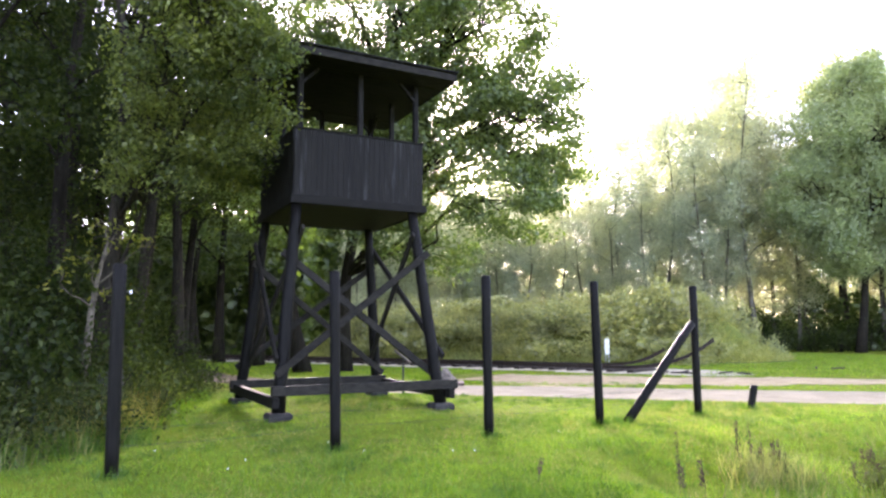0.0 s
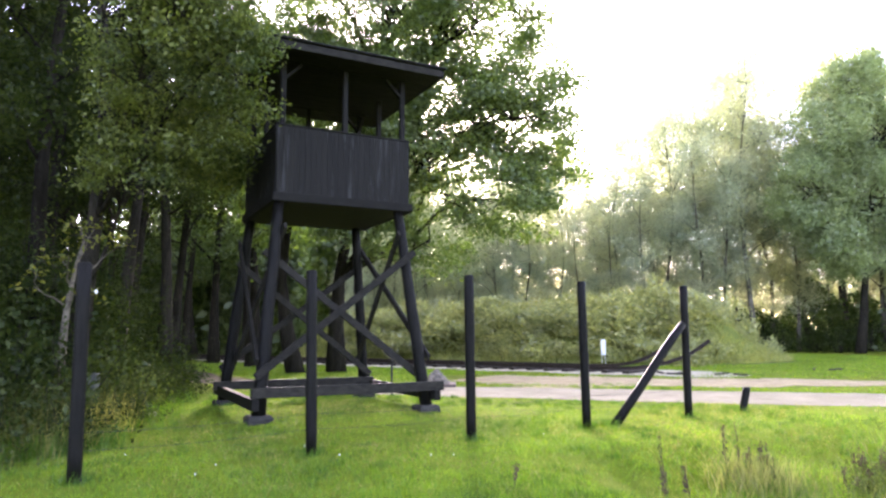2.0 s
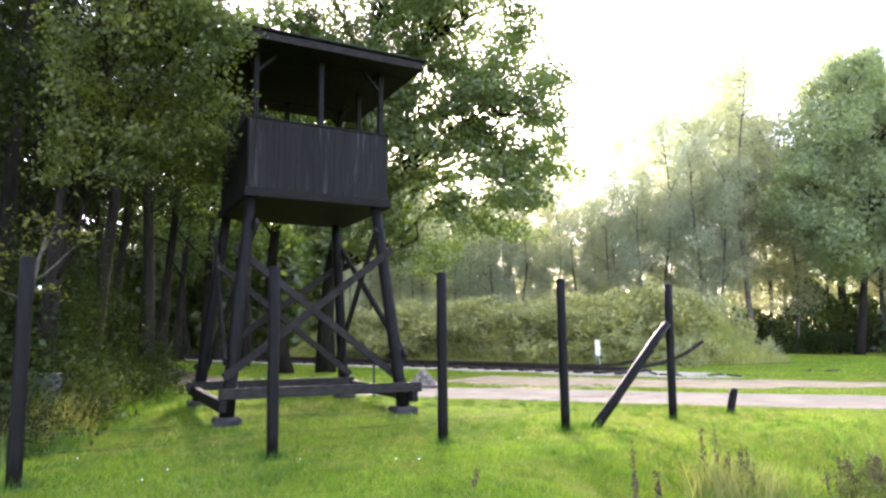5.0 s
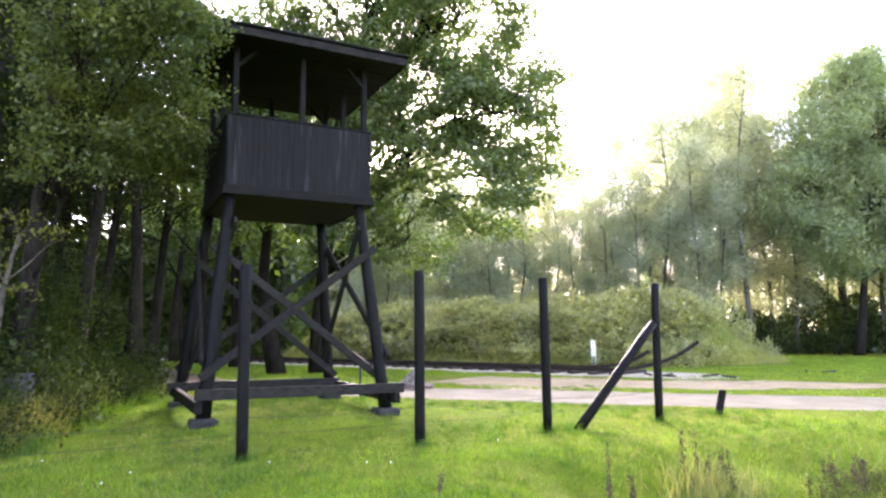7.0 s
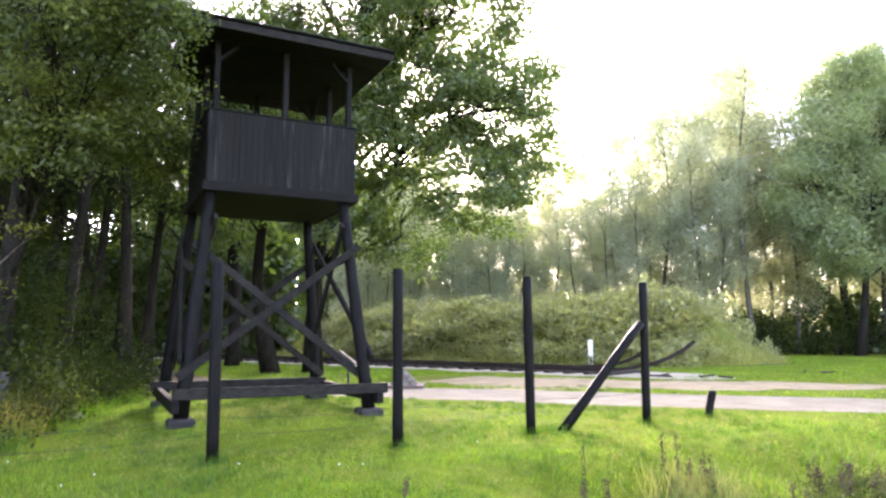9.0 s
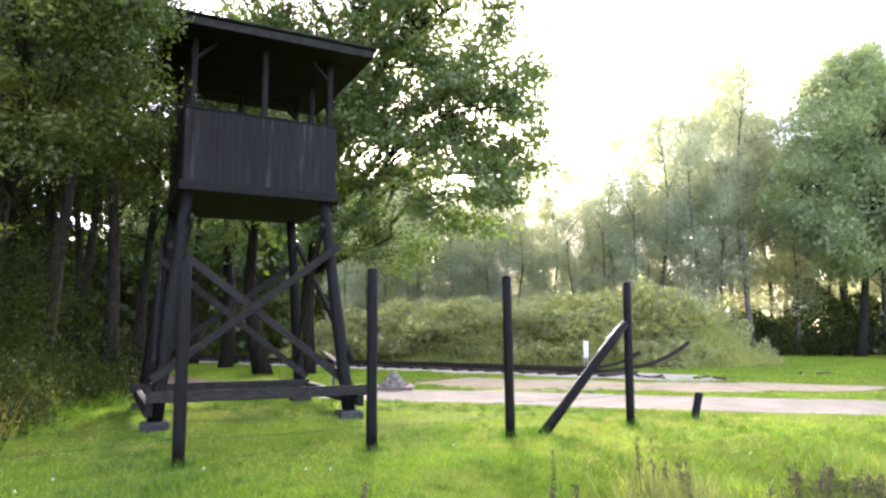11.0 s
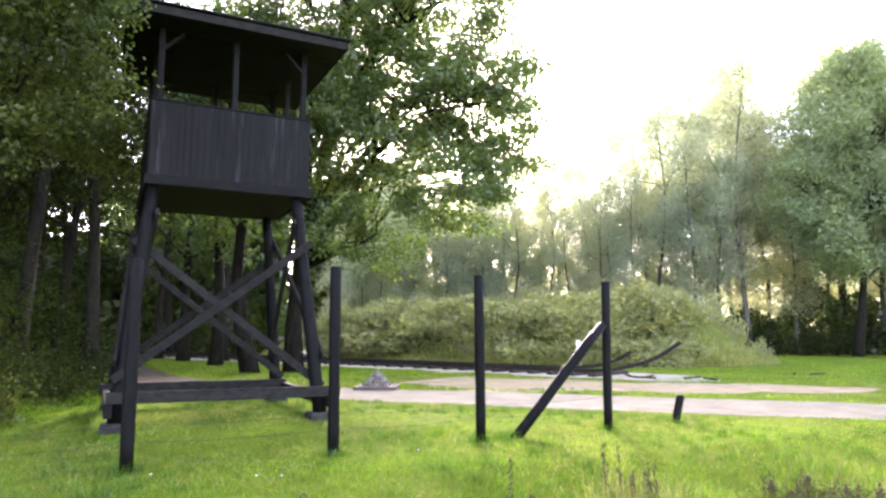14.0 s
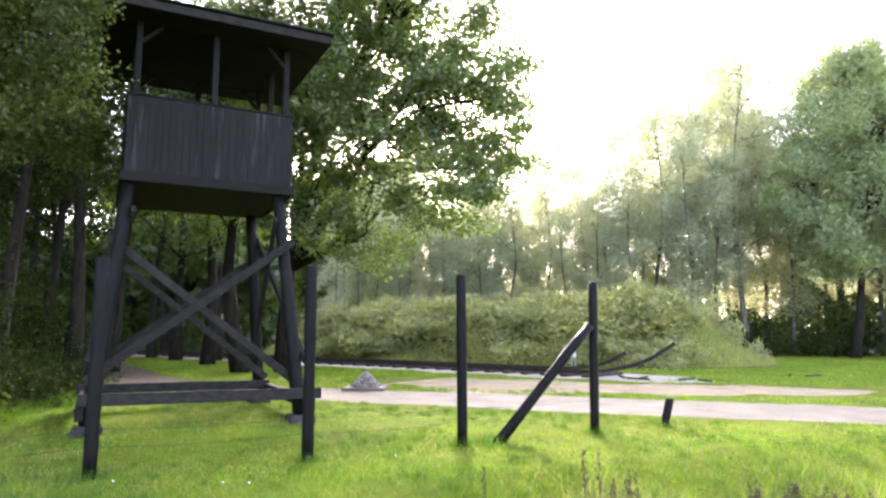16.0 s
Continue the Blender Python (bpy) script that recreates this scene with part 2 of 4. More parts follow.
def poly_mesh(name, verts, k):
    """A mesh of many separate k-cornered faces from an array of corners."""
    n = len(verts) // k
    me = bpy.data.meshes.new(name)
    me.vertices.add(n * k)
    me.vertices.foreach_set("co", np.asarray(verts, dtype=np.float32).ravel())
    me.loops.add(n * k)
    me.loops.foreach_set("vertex_index", np.arange(n * k, dtype=np.int32))
    me.polygons.add(n)
    me.polygons.foreach_set("loop_start", np.arange(0, n * k, k, dtype=np.int32))
    me.update(calc_edges=True)
    return me


RHOMB = np.array([(-0.5, 0, 0), (0, 0.26, 0.06), (0.5, 0, -0.05), (0, -0.26, 0.06)])
HEX = np.array([(-0.5, 0, 0), (-0.1, 0.24, 0.05), (0.25, 0.2, 0.03), (0.5, 0, -0.06), (0.25, -0.2, 0.03), (-0.1, -0.24, 0.05)])
LOBED = np.array([(-0.5, 0, 0), (-0.2, 0.2, 0.04), (0.0, 0.15, 0.03), (0.22, 0.27, 0.04), (0.5, 0.0, -0.06), (0.22, -0.27, 0.04), (0.0, -0.15, 0.03), (-0.2, -0.2, 0.04)])


def leaves(name, at, size, rng, shape=RHOMB, upward=0.7):
    """Leaves at the given places, turned all ways but mostly facing up."""
    n = len(at)
    nz = rng.normal(size=(n, 3)) + np.array([0, 0, upward * 1.5])
    nz /= np.linalg.norm(nz, axis=1)[:, None]
    t = np.cross(nz, rng.normal(size=(n, 3)))
    t /= np.linalg.norm(t, axis=1)[:, None]
    b = np.cross(nz, t)
    s = size * rng.uniform(0.65, 1.35, n)[:, None, None]
    v = at[:, None, :] + s * (shape[None, :, 0:1] * t[:, None] + shape[None, :, 1:2] * b[:, None] + shape[None, :, 2:3] * nz[:, None])
    return poly_mesh(name, v.reshape(-1, 3), len(shape))


def bend(a, b, rng, sag=0.0, n=5, wander=0.06):
    a, b = np.array(a, float), np.array(b, float)
    length = np.linalg.norm(b - a)
    one, two = rng.normal(size=3), rng.normal(size=3) * 0.6
    out = []
    for i in range(n + 1):
        q = i / n
        p = a + (b - a) * q + (one * math.sin(math.pi * q) + two * math.sin(2 * math.pi * q)) * wander * length * 0.5
        p[2] += sag * length * math.sin(math.pi * q)
        out.append(p)
    return out


def grow(base, top, r0, lobes, rng, clumps, per_clump, spread, flat=0.5, limb=0.3):
    """The wood and the leaf places of a tree: a trunk, a limb to each lobe (centre and radius), twigs to its clumps."""
    wood = Shape()
    base, top = np.array(base, float), np.array(top, float)
    spine = bend(base, top, rng, 0, 8, 0.045)
    k = len(spine) - 1
    flare = [1.5, 1.08] + [1 - 0.8 * (i / k) for i in range(2, k + 1)]
    wood.tube(spine, [r0 * q for q in flare], 9, rng, 0.06)
    spots = []
    for lobe in lobes:
        c, r = np.array(lobe[:3], float), lobe[3]
        reach = math.hypot(c[0] - base[0], c[1] - base[1])
        z = min(max(c[2] - 0.45 * reach - 0.3 * r, base[2] + 0.28 * (top[2] - base[2])), top[2])
        i = min(range(k + 1), key=lambda j: abs(spine[j][2] - z))
        arm = bend(spine[i], c, rng, 0.1, 6, 0.1)
        ra = min(r0 * limb * (0.6 + 0.25 * r), r0 * 0.6)
        wood.tube(arm, [ra * (1 - 0.8 * j / 6) for j in range(7)], 5, rng, 0.05)
        for _ in range(max(3, int(clumps * r * r))):
            d = rng.normal(size=3)
            d /= np.linalg.norm(d)
            p = c + d * r * rng.uniform(0.25, 1.0) ** 0.5 * np.array([1, 1, 0.8])
            q = arm[rng.integers(3, 7)]
            tw = bend(q, p, rng, 0.05, 3, 0.15)
            wood.tube(tw, [min(0.28 * ra, 0.025) * (1 - 0.8 * j / 3) + 0.003 for j in range(4)], 3)
            m = int(per_clump * rng.uniform(0.5, 1.5))
            w = np.array([1, 1, flat]) * spread * rng.uniform(0.6, 1.3)
            spots.append(p + rng.normal(size=(m, 3)) * w)
    return wood, np.concatenate(spots)


def tree(name, at, label, top, r0, lobes, seed, clumps, per_clump, spread, size, leaf_mat, bark_mat, shape=RHOMB, group="", limb=0.3, flat=0.5, upward=0.5):
    rng = np.random.default_rng(seed)
    ob = thing(name, at, label, "tree", group)
    o = np.array(at)
    wood, spots = grow((0, 0, -0.1), np.array(top) - o, r0, [(*(np.array(q[:3]) - o), q[3]) for q in lobes], rng, clumps, per_clump, spread, flat, limb)
    smooth(part("trunk", wood, bark_mat, ob))
    part("crown", leaves("crown", spots, size, rng, shape, upward), leaf_mat, ob)
    return ob


def between(x, y, line):
    """The distance from a place to a line of places (x, y)."""
    best = 1e9
    for (ax, ay), (bx, by) in zip(line, line[1:]):
        dx, dy = bx - ax, by - ay
        q = np.clip(((x - ax) * dx + (y - ay) * dy) / (dx * dx + dy * dy), 0, 1)
        best = np.minimum(best, np.hypot(x - ax - q * dx, y - ay - q * dy))
    return best


def ribbon(line, width, z, rng, rough=0.12, step=0.35, taper=0):
    """A flat strip along a line, with uneven edges."""
    pts = []
    for (ax, ay, *wa), (bx, by, *wb) in zip(line, line[1:]):
        n = max(2, int(math.hypot(bx - ax, by - ay) / step))
        pts += [(ax + (bx - ax) * i / n, ay + (by - ay) * i / n) for i in range(n)]
    pts.append(line[-1][:2])
    p = np.array(pts)
    for _ in range(12):
        p[1:-1] = 0.25 * p[:-2] + 0.5 * p[1:-1] + 0.25 * p[2:]
    d = np.gradient(p, axis=0)
    d /= np.linalg.norm(d, axis=1)[:, None]
    s = np.stack([-d[:, 1], d[:, 0]], 1)
    sh = Shape()
    n = len(p)
    wob = [np.convolve(rng.normal(size=n + 4), np.ones(5) / 5, "valid") * rough * 2 for _ in range(2)]
    rows = []
    for q in (-1, -0.6, 0, 0.6, 1):
        e = (wob[0] if q < 0 else wob[1]) * abs(q)
        full = np.clip((n - 1 - np.arange(n)) / max(taper, 1), 0.0 if taper else 1.0, 1.0) ** 0.5
        rows.append(p + s * ((q * width / 2 + e) * full)[:, None])
    for r in rows:
        sh.v += [(x, y, z) for x, y in r]
    for i in range(len(rows) - 1):
        for j in range(n - 1):
            sh.f.append((i * n + j, i * n + j + 1, (i + 1) * n + j + 1, (i + 1) * n + j))
    sh.f = [tuple(reversed(q)) for q in sh.f]
    return sh


# ---- the ground ----
ROAD = [(60.0, -38.0), (30.0, -10.0), (13.4, 6.4), (10.5, 9.3), (7.5, 12.6), (6.2, 13.9), (5.3, 15.0)]
FOOTPATH = [(6.0, 14.1), (4.7, 15.7), (3.5, 18.4), (2.8, 23.0), (2.2, 30.0), (1.6, 45.0), (1.2, 70.0)]
SAND = [(9.9, 16.6), (10.6, 15.1), (12.2, 13.1), (15.2, 10.5), (18.4, 8.8)]
TRACK = [(3.0, 48.0), (8.5, 34.0), (12.9, 23.8), (14.7, 19.2), (16.0, 15.8)]
WOOD_EDGE = [(-8.0, 5.5), (-1.6, 7.6), (-0.3, 8.6), (0.5, 11.0), (1.6, 14.0), (2.0, 20.0), (1.0, 30.0), (-0.6, 45.0)]



def land(x, y):
    """The height of the lawn: it swells a little under the tower and dips in the unmown corner."""
    v, u = np.clip((5.2 - y) / 1.6, 0, 1), np.clip((x - 3.2) / 1.6, 0, 1)
    dip = v * v * (3 - 2 * v) * u * u * (3 - 2 * u)
    return 0.13 * np.exp(-(np.hypot(x - 3.1, y - 10.4) / 2.7) ** 4) - 0.36 * dip


ticks = sorted({*(-900, -500, -250, -120, -60), *range(-40, 81, 2), *[q / 2 for q in range(-4, 33)], *(100, 140, 250, 500, 900)})
sheet = Shape()
for y in ticks:
    for x in ticks:
        sheet.v.append((x, y, float(land(x, y))))
n = len(ticks)
sheet.f = [(j * n + i, j * n + i + 1, (j + 1) * n + i + 1, (j + 1) * n + i) for j in range(n - 1) for i in range(n - 1)]
tagged(part("ground", sheet, turf), "mown green lawn with yellowish patches", "ground", kind="structure")
rng = np.random.default_rng(5)
tagged(part("road", ribbon(ROAD, 2.7, 0.008, rng, 0.1), asphalt), "pale worn asphalt path crossing the grass", "road", kind="structure")
tagged(part("footpath", ribbon(FOOTPATH, 1.7, 0.006, rng, 0.12), shaded_forest_path), "brown sandy footpath leading into the wood", "path", kind="structure")
tagged(part("sand_strip", ribbon(SAND, 3.1, 0.005, rng, 0.4, taper=8), sand), "bare sandy strip beside the asphalt path", "ground", kind="structure")
tagged(part("track_bed", ribbon([*TRACK, (17.0, 12.3)], 4.1, 0.012, rng, 0.35, taper=9), white_gravel), "pale gravel bed under the railway track", "ground", kind="structure")
tagged(part("forest_floor", ribbon([(-14.0, 3.0), (-6.5, 10.0), (-4.6, 16.0), (-4.0, 24.0), (-5.0, 36.0), (-7.0, 60.0)], 10.0, 0.004, rng, 0.4), forest_floor), "dark leaf-strewn forest floor", "ground", kind="structure")


# ---- the watchtower ----
CX, CY = 3.17, 10.27
tower = thing("watchtower", (CX, CY, 0), "black tarred wooden watchtower on four splayed legs", "watchtower")
HX, HY = 1.15, 1.13          # half of the cabin
LX, LXB, LY, LYB = 1.02, 1.36, 1.02, 1.39
FLOOR, PARAPET, EAVES = 3.51, 4.67, 5.75
trng = random.Random(3)
for sx in (-1, 1):
    for sy in (-1, 1):
        foot = (sx * LXB - 0.03, sy * LYB, 0.19)
        head = (sx * LX - 0.04, sy * LY, FLOOR)
        pts = [tuple(foot[i] + (head[i] - foot[i]) * q / 7 + (trng.uniform(-0.008, 0.008) if 0 < q < 7 else 0) for i in range(3)) for q in range(8)]
        smooth(part("leg", Shape().tube(pts, [0.105, 0.1, 0.098, 0.1, 0.092, 0.09, 0.088, 0.085], 14, trng, 0.03), tarred, tower))
        f = Shape()
        f.loft([[(foot[0] + a * q, foot[1] + b * q, z) for a, b in ((-1, -1), (1, -1), (1, 1), (-1, 1))] for z, q in ((-0.05, 0.18), (0.17, 0.175), (0.2, 0.15))])
        part("footing", f, concrete, tower, "weathered concrete footing block")
for sy, z in ((-1, 0.52), (1, 0.46)):
    part("sill_beam", Shape().board((-1.56 - 0.04 * sy, sy * (LYB - 0.03) - 0.11, z), (1.53 - 0.07 * sy, sy * (LYB - 0.03) - 0.11, z - 0.02), 0.1, 0.15), weathered_beam, tower)
for sx in (-1, 1):
    part("sill_beam", Shape().board((sx * LXB + sx * 0.1 - 0.03, -LYB - 0.24, 0.36), (sx * LXB + sx * 0.1 - 0.03, LYB + 0.22, 0.38), 0.1, 0.16), tarred_beam, tower)


def leg_at(sx, sy, z):
    q = (z - 0.24) / (FLOOR - 0.24)
    return (sx * (LXB + (LX - LXB) * q) - 0.035, sy * (LYB + (LY - LYB) * q))


def brace(a, b, out):
    ax, ay = leg_at(*a)
    bx, by = leg_at(*b)
    p, q = Vector((ax, ay, a[2])) + Vector(out), Vector((bx, by, b[2])) + Vector(out)
    d = (q - p).normalized() * 0.16
    up = Vector(out).cross(d)
    part("brace", Shape().board(p - d, q + d, 0.05, 0.115, up), weathered_beam, tower)


for sy in (-1, 1):
    brace((-1, sy, 0.84), (1, sy, 2.63), (0, sy * 0.12, 0))
    brace((-1, sy, 2.56), (1, sy, 0.66), (0, -sy * 0.1, 0))
for sx in (-1, 1):
    brace((sx, -1, 1.06), (sx, 1, 2.95), (sx * 0.12, 0, 0))
    brace((sx, -1, 2.95), (sx, 1, 0.86), (-sx * 0.1, 0, 0))
# cabin floor: joists, deck and the belt boards
for i in range(9):
    w = (2 * HY - 0.02) / 9
    y = -HY + 0.01 + (i + 0.5) * w
    part("floor_board", Shape().board((-HX + 0.01, y, FLOOR - 0.055), (HX - 0.01, y, FLOOR - 0.055), w - 0.003, 0.03, ch=0.003), tarred_beam, tower)
part("deck", Shape().board((-HX + 0.02, 0, FLOOR + 0.0), (HX - 0.02, 0, FLOOR + 0.0), 2 * HY - 0.04, 0.05), tarred_beam, tower)
for sy in (-1, 1):
    part("belt_board", Shape().board((-HX - 0.05, sy * (HY + 0.035), FLOOR - 0.005), (HX + 0.05, sy * (HY + 0.035), FLOOR - 0.005), 0.04, 0.14), tarred_beam, tower)
    part("cap_rail", Shape().board((-HX - 0.012, sy * HY, PARAPET + 0.012), (HX + 0.012, sy * HY, PARAPET + 0.012), 0.06, 0.03), tarred_beam, tower)
for sx in (-1, 1):
    part("belt_board", Shape().board((sx * (HX + 0.035), -HY - 0.01, FLOOR - 0.008), (sx * (HX + 0.035), HY + 0.01, FLOOR - 0.008), 0.04, 0.14), tarred_beam, tower)
    part("cap_rail", Shape().board((sx * HX, -HY + 0.032, PARAPET + 0.01), (sx * HX, HY - 0.032, PARAPET + 0.01), 0.06, 0.03), tarred_beam, tower)
# upright planks of the parapet
count = 25
for sy in (-1, 1):
    for i in range(count):
        w = 2 * HX / count
        x = -HX + (i + 0.5) * w
        part("plank", Shape().board((x, sy * HY + trng.uniform(-0.004, 0.004), FLOOR + 0.06), (x, sy * HY, PARAPET - 0.004), w - trng.uniform(0.0004, 0.0016), 0.024, (0, 1, 0), 0.003), tarred_plank, tower)
    for i in range(count):
        w = (2 * HY - 0.06) / count
        y = -HY + 0.03 + (i + 0.5) * w
        part("plank", Shape().board((sy * HX + trng.uniform(-0.004, 0.004), y, FLOOR + 0.06), (sy * HX, y, PARAPET - 0.004), w - trng.uniform(0.0004, 0.0016), 0.024, (1, 0, 0), 0.003), tarred_plank, tower)
# uprights, knee braces and roof
for sx in (-1, 0, 1):
    for sy in (-1, 1):
        x, y = sx * (HX - 0.1), sy * (HY - 0.07)
        part("post", Shape().board((x, y, FLOOR + 0.03), (x, y, EAVES + 0.02), 0.085, 0.085, (0, 1, 0)), tarred_beam, tower)
        if sx:
            part("knee_brace", Shape().board((x, y, EAVES - 0.3), (x - sx * 0.3, y, EAVES), 0.05, 0.07, (0, 1, 0)), tarred_beam, tower)
            part("knee_brace", Shape().board((x, y, EAVES - 0.3), (x, y - sy * 0.3, EAVES), 0.05, 0.07, (1, 0, 0)), tarred_beam, tower)
for sx in (-1, 1):
    part("post", Shape().board((sx * (HX - 0.1), 0, FLOOR + 0.03), (sx * (HX - 0.1), 0, EAVES + 0.02), 0.085, 0.085, (0, 1, 0)), tarred_beam, tower)
for sy in (-1, 1):
    part("wall_plate", Shape().board((-HX - 0.3, sy * (HY - 0.07), EAVES + 0.06), (HX + 0.3, sy * (HY - 0.07), EAVES + 0.06), 0.08, 0.1), tarred_beam, tower)
RX0, RX1, RY0, RY1 = -1.5, 1.59, -1.59, 1.59
roof = part("roof", Shape().board((RX0, 0, EAVES + 0.135), (RX1, 0, EAVES + 0.135), RY1 - RY0 - 0.05, 0.045), tarred_beam, tower)
for i in range(7):
    x = RX0 + 0.12 + i * (RX1 - RX0 - 0.24) / 6
    part("rafter", Shape().board((x, RY0 + 0.04, EAVES + 0.08), (x, RY1 - 0.04, EAVES + 0.08), 0.06, 0.065), tarred_beam, roof)
for y in (RY0, RY1):
    part("fascia", Shape().board((RX0 - 0.02, y, EAVES + 0.075), (RX1 + 0.02, y, EAVES + 0.075), 0.03, 0.12), weathered_beam, roof)
for x in (RX0, RX1):
    part("fascia", Shape().board((x, RY0 + 0.02, EAVES + 0.075), (x, RY1 - 0.02, EAVES + 0.075), 0.03, 0.12), weathered_beam, roof)
# boards added below the rafters to keep the roof's underside dark
for i in range(12):
    w = (RY1 - RY0 - 0.04) / 12
    part("ceiling_board", Shape().board((RX0 + 0.02, RY0 + 0.02 + (i + 0.5) * w, EAVES + 0.035), (RX1 - 0.02, RY0 + 0.02 + (i + 0.5) * w, EAVES + 0.035), w - 0.003, 0.02, ch=0.003), tarred_beam, roof)
part("roofing_felt", Shape().board((RX0 - 0.05, 0, EAVES + 0.172), (RX1 + 0.05, 0, EAVES + 0.172), RY1 - RY0 + 0.1, 0.022), roofing, roof)


# ---- the fence ----
def fence_post(at, height, lean=(0, 0), r=0.064, label="black tarred round wooden fence post", seed=0):
    q = random.Random(seed)
    ob = thing("fence_post", at, label, "post", "fence posts")
    pts = [(lean[0] * k / 6, lean[1] * k / 6, -0.1 + (height + 0.1) * k / 6) for k in range(7)]
    end = Vector(pts[-1])
    pts += [tuple(end + Vector((0, 0, 0.015)))]
    smooth(part("pole", Shape().tube(pts, [r * q.uniform(0.96, 1.04) for _ in range(7)] + [r * 0.75], 14, q, 0.02), tarred, ob))
    return ob


POSTS = [(-0.52, 6.17, 2.06), (1.84, 6.47, 2.1), (3.92, 6.42, 2.1), (5.87, 6.5, 2.08), (7.95, 6.54, 2.07)]
for i, (x, y, h) in enumerate(POSTS):
    fence_post((x, y, 0), h, ((-0.015, 0.0, 0.0, -0.02, 0.03)[i], (0.05, 0.1, 0.02, 0.0, 0.0)[i]), seed=i)
pin = thing("insulator", (-0.455, 6.2, 1.79), "small pale insulator screwed to a fence post", "insulator")
part("bolt", Shape().tube([(-0.02, 0, 0), (0.035, 0, 0)], [0.006, 0.006], 8), dark_metal, pin)
smooth(part("knob", Shape().tube([(0.03, 0, -0.018), (0.03, 0, -0.012), (0.03, 0, 0), (0.03, 0, 0.012), (0.03, 0, 0.018)], [0.008, 0.016, 0.011, 0.016, 0.008], 10), white_paint, pin))
stay = thing("fence_stay", (6.36, 6.47, 0), "black slanting timber stay leaning against a fence post", "post")
smooth(part("pole", Shape().tube([(-0.06, 0, -0.05), (0.36, 0, 0.36), (0.8, 0, 0.8), (1.22, 0.02, 1.2), (1.51, 0.02, 1.47)], [0.07, 0.068, 0.067, 0.066, 0.06], 12, random.Random(8), 0.02), tarred, stay))
fence_post((9.28, 6.62, 0), 0.4, (0.14, -0.02), 0.062, "short leaning stump of a black wooden post", 9)
for z in (0.28, 0.45):
    w = thing("fence_wire", (0, 0, 0), "thin rusty wire strung between fence posts", "wire", "fence wires")
    for (ax, ay, _), (bx, by, _) in zip(POSTS, POSTS[1:]):
        part("strand", Shape().tube([(ax + (bx - ax) * k / 8, ay + (by - ay) * k / 8 + 0.07, z - 0.03 * math.sin(math.pi * k / 8)) for k in range(9)], [0.0022] * 9, 5), dark_metal, w)


# ---- the railway track, broken off with its rails bent up ----
track = thing("railway_track", (0, 0, 0), "rusty railway track with its rail ends bent upwards", "railway track")


def rail(points):
    sh = Shape()
    sec = [(-0.06, 0), (0.06, 0), (0.06, 0.015), (0.012, 0.03), (0.012, 0.1), (0.035, 0.11), (0.035, 0.145), (-0.035, 0.145), (-0.035, 0.11), (-0.012, 0.1), (-0.012, 0.03), (-0.06, 0.015)]
    sec = [(a * 0.78, b * 0.78) for a, b in sec]
    pts = [Vector(p) for p in points]
    rings = []
    for i, p in enumerate(pts):
        d = (pts[min(i + 1, len(pts) - 1)] - pts[max(i - 1, 0)]).normalized()
        s = d.cross(Vector((0, 0, 1))).normalized()
        u = s.cross(d)
        rings.append([p + s * a + u * b for a, b in sec])
    sh.loft(rings)
    return sh


def curve_points(ctrl, n):
    """Points of a smooth curve through the given ones."""
    c = np.array([ctrl[0], *ctrl, ctrl[-1]], float)
    out = []
    for i in range(1, len(c) - 2):
        for k in range(n):
            t = k / n
            out.append(0.5 * (2 * c[i] + (c[i + 1] - c[i - 1]) * t + (2 * c[i - 1] - 5 * c[i] + 4 * c[i + 1] - c[i + 2]) * t * t + (3 * c[i] - c[i - 1] - 3 * c[i + 1] + c[i + 2]) * t ** 3))
    return [*out, c[-1]]


part("rail", rail(curve_points([(2.3, 47.7, 0.1), (7.8, 33.7, 0.1), (12.2, 23.5, 0.1), (14.0, 18.9, 0.1), (15.2, 16.0, 0.1), (15.9, 14.9, 0.24), (16.5, 14.2, 0.55), (17.0, 13.7, 1.02)], 5)), rust, track)
part("rail", rail(curve_points([(3.6, 48.2, 0.1), (9.1, 34.2, 0.1), (13.5, 24.0, 0.1), (15.3, 19.4, 0.1), (16.1, 17.4, 0.12), (16.55, 16.4, 0.3), (16.9, 15.7, 0.68)], 5)), rust, track)
srng = random.Random(2)
for i in range(44):
    d = i * 0.75
    seg = 0
    line = list(reversed(TRACK))
    while seg < len(line) - 2 and d > math.dist(line[seg], line[seg + 1]):
        d -= math.dist(line[seg], line[seg + 1])
        seg += 1
    a, b = Vector((*line[seg], 0)), Vector((*line[seg + 1], 0))
    dirn = (b - a).normalized()
    c = a + dirn * d
    s = Vector((dirn.y, -dirn.x, 0))
    part("sleeper", Shape().board(c - s * 1.12 + Vector((0, 0, 0.045)), c + s * 1.12 + Vector((0, 0, 0.045)), 0.24, 0.12), sleeper_wood, track)
for i, (x, y, turn) in enumerate([(16.4, 14.4, 20), (16.0, 14.9, 60), (16.9, 13.3, 5), (17.0, 12.7, 80), (15.8, 14.0, 130), (21.2, 13.1, 30), (21.8, 12.7, -20)]):
    ob = thing("timber_scrap", (x, y, 0.03), "broken dark sleeper splinter lying on gravel", "timber", "broken sleepers", turn=turn)
    part("piece", Shape().board((-0.3, 0, 0.01), (0.25 + 0.1 * (i % 3), 0.03, 0.03), 0.07, 0.05, ch=0.012), sleeper_wood, ob)

# small white notice board on two legs
board = thing("notice_board", (18.3, 20.2, 0), "small white notice board on two thin legs", "sign", turn=-40)
part("panel", Shape().board((0, 0, 0.42), (0, 0, 1.05), 0.19, 0.03, (0, 1, 0)), white_paint, board)
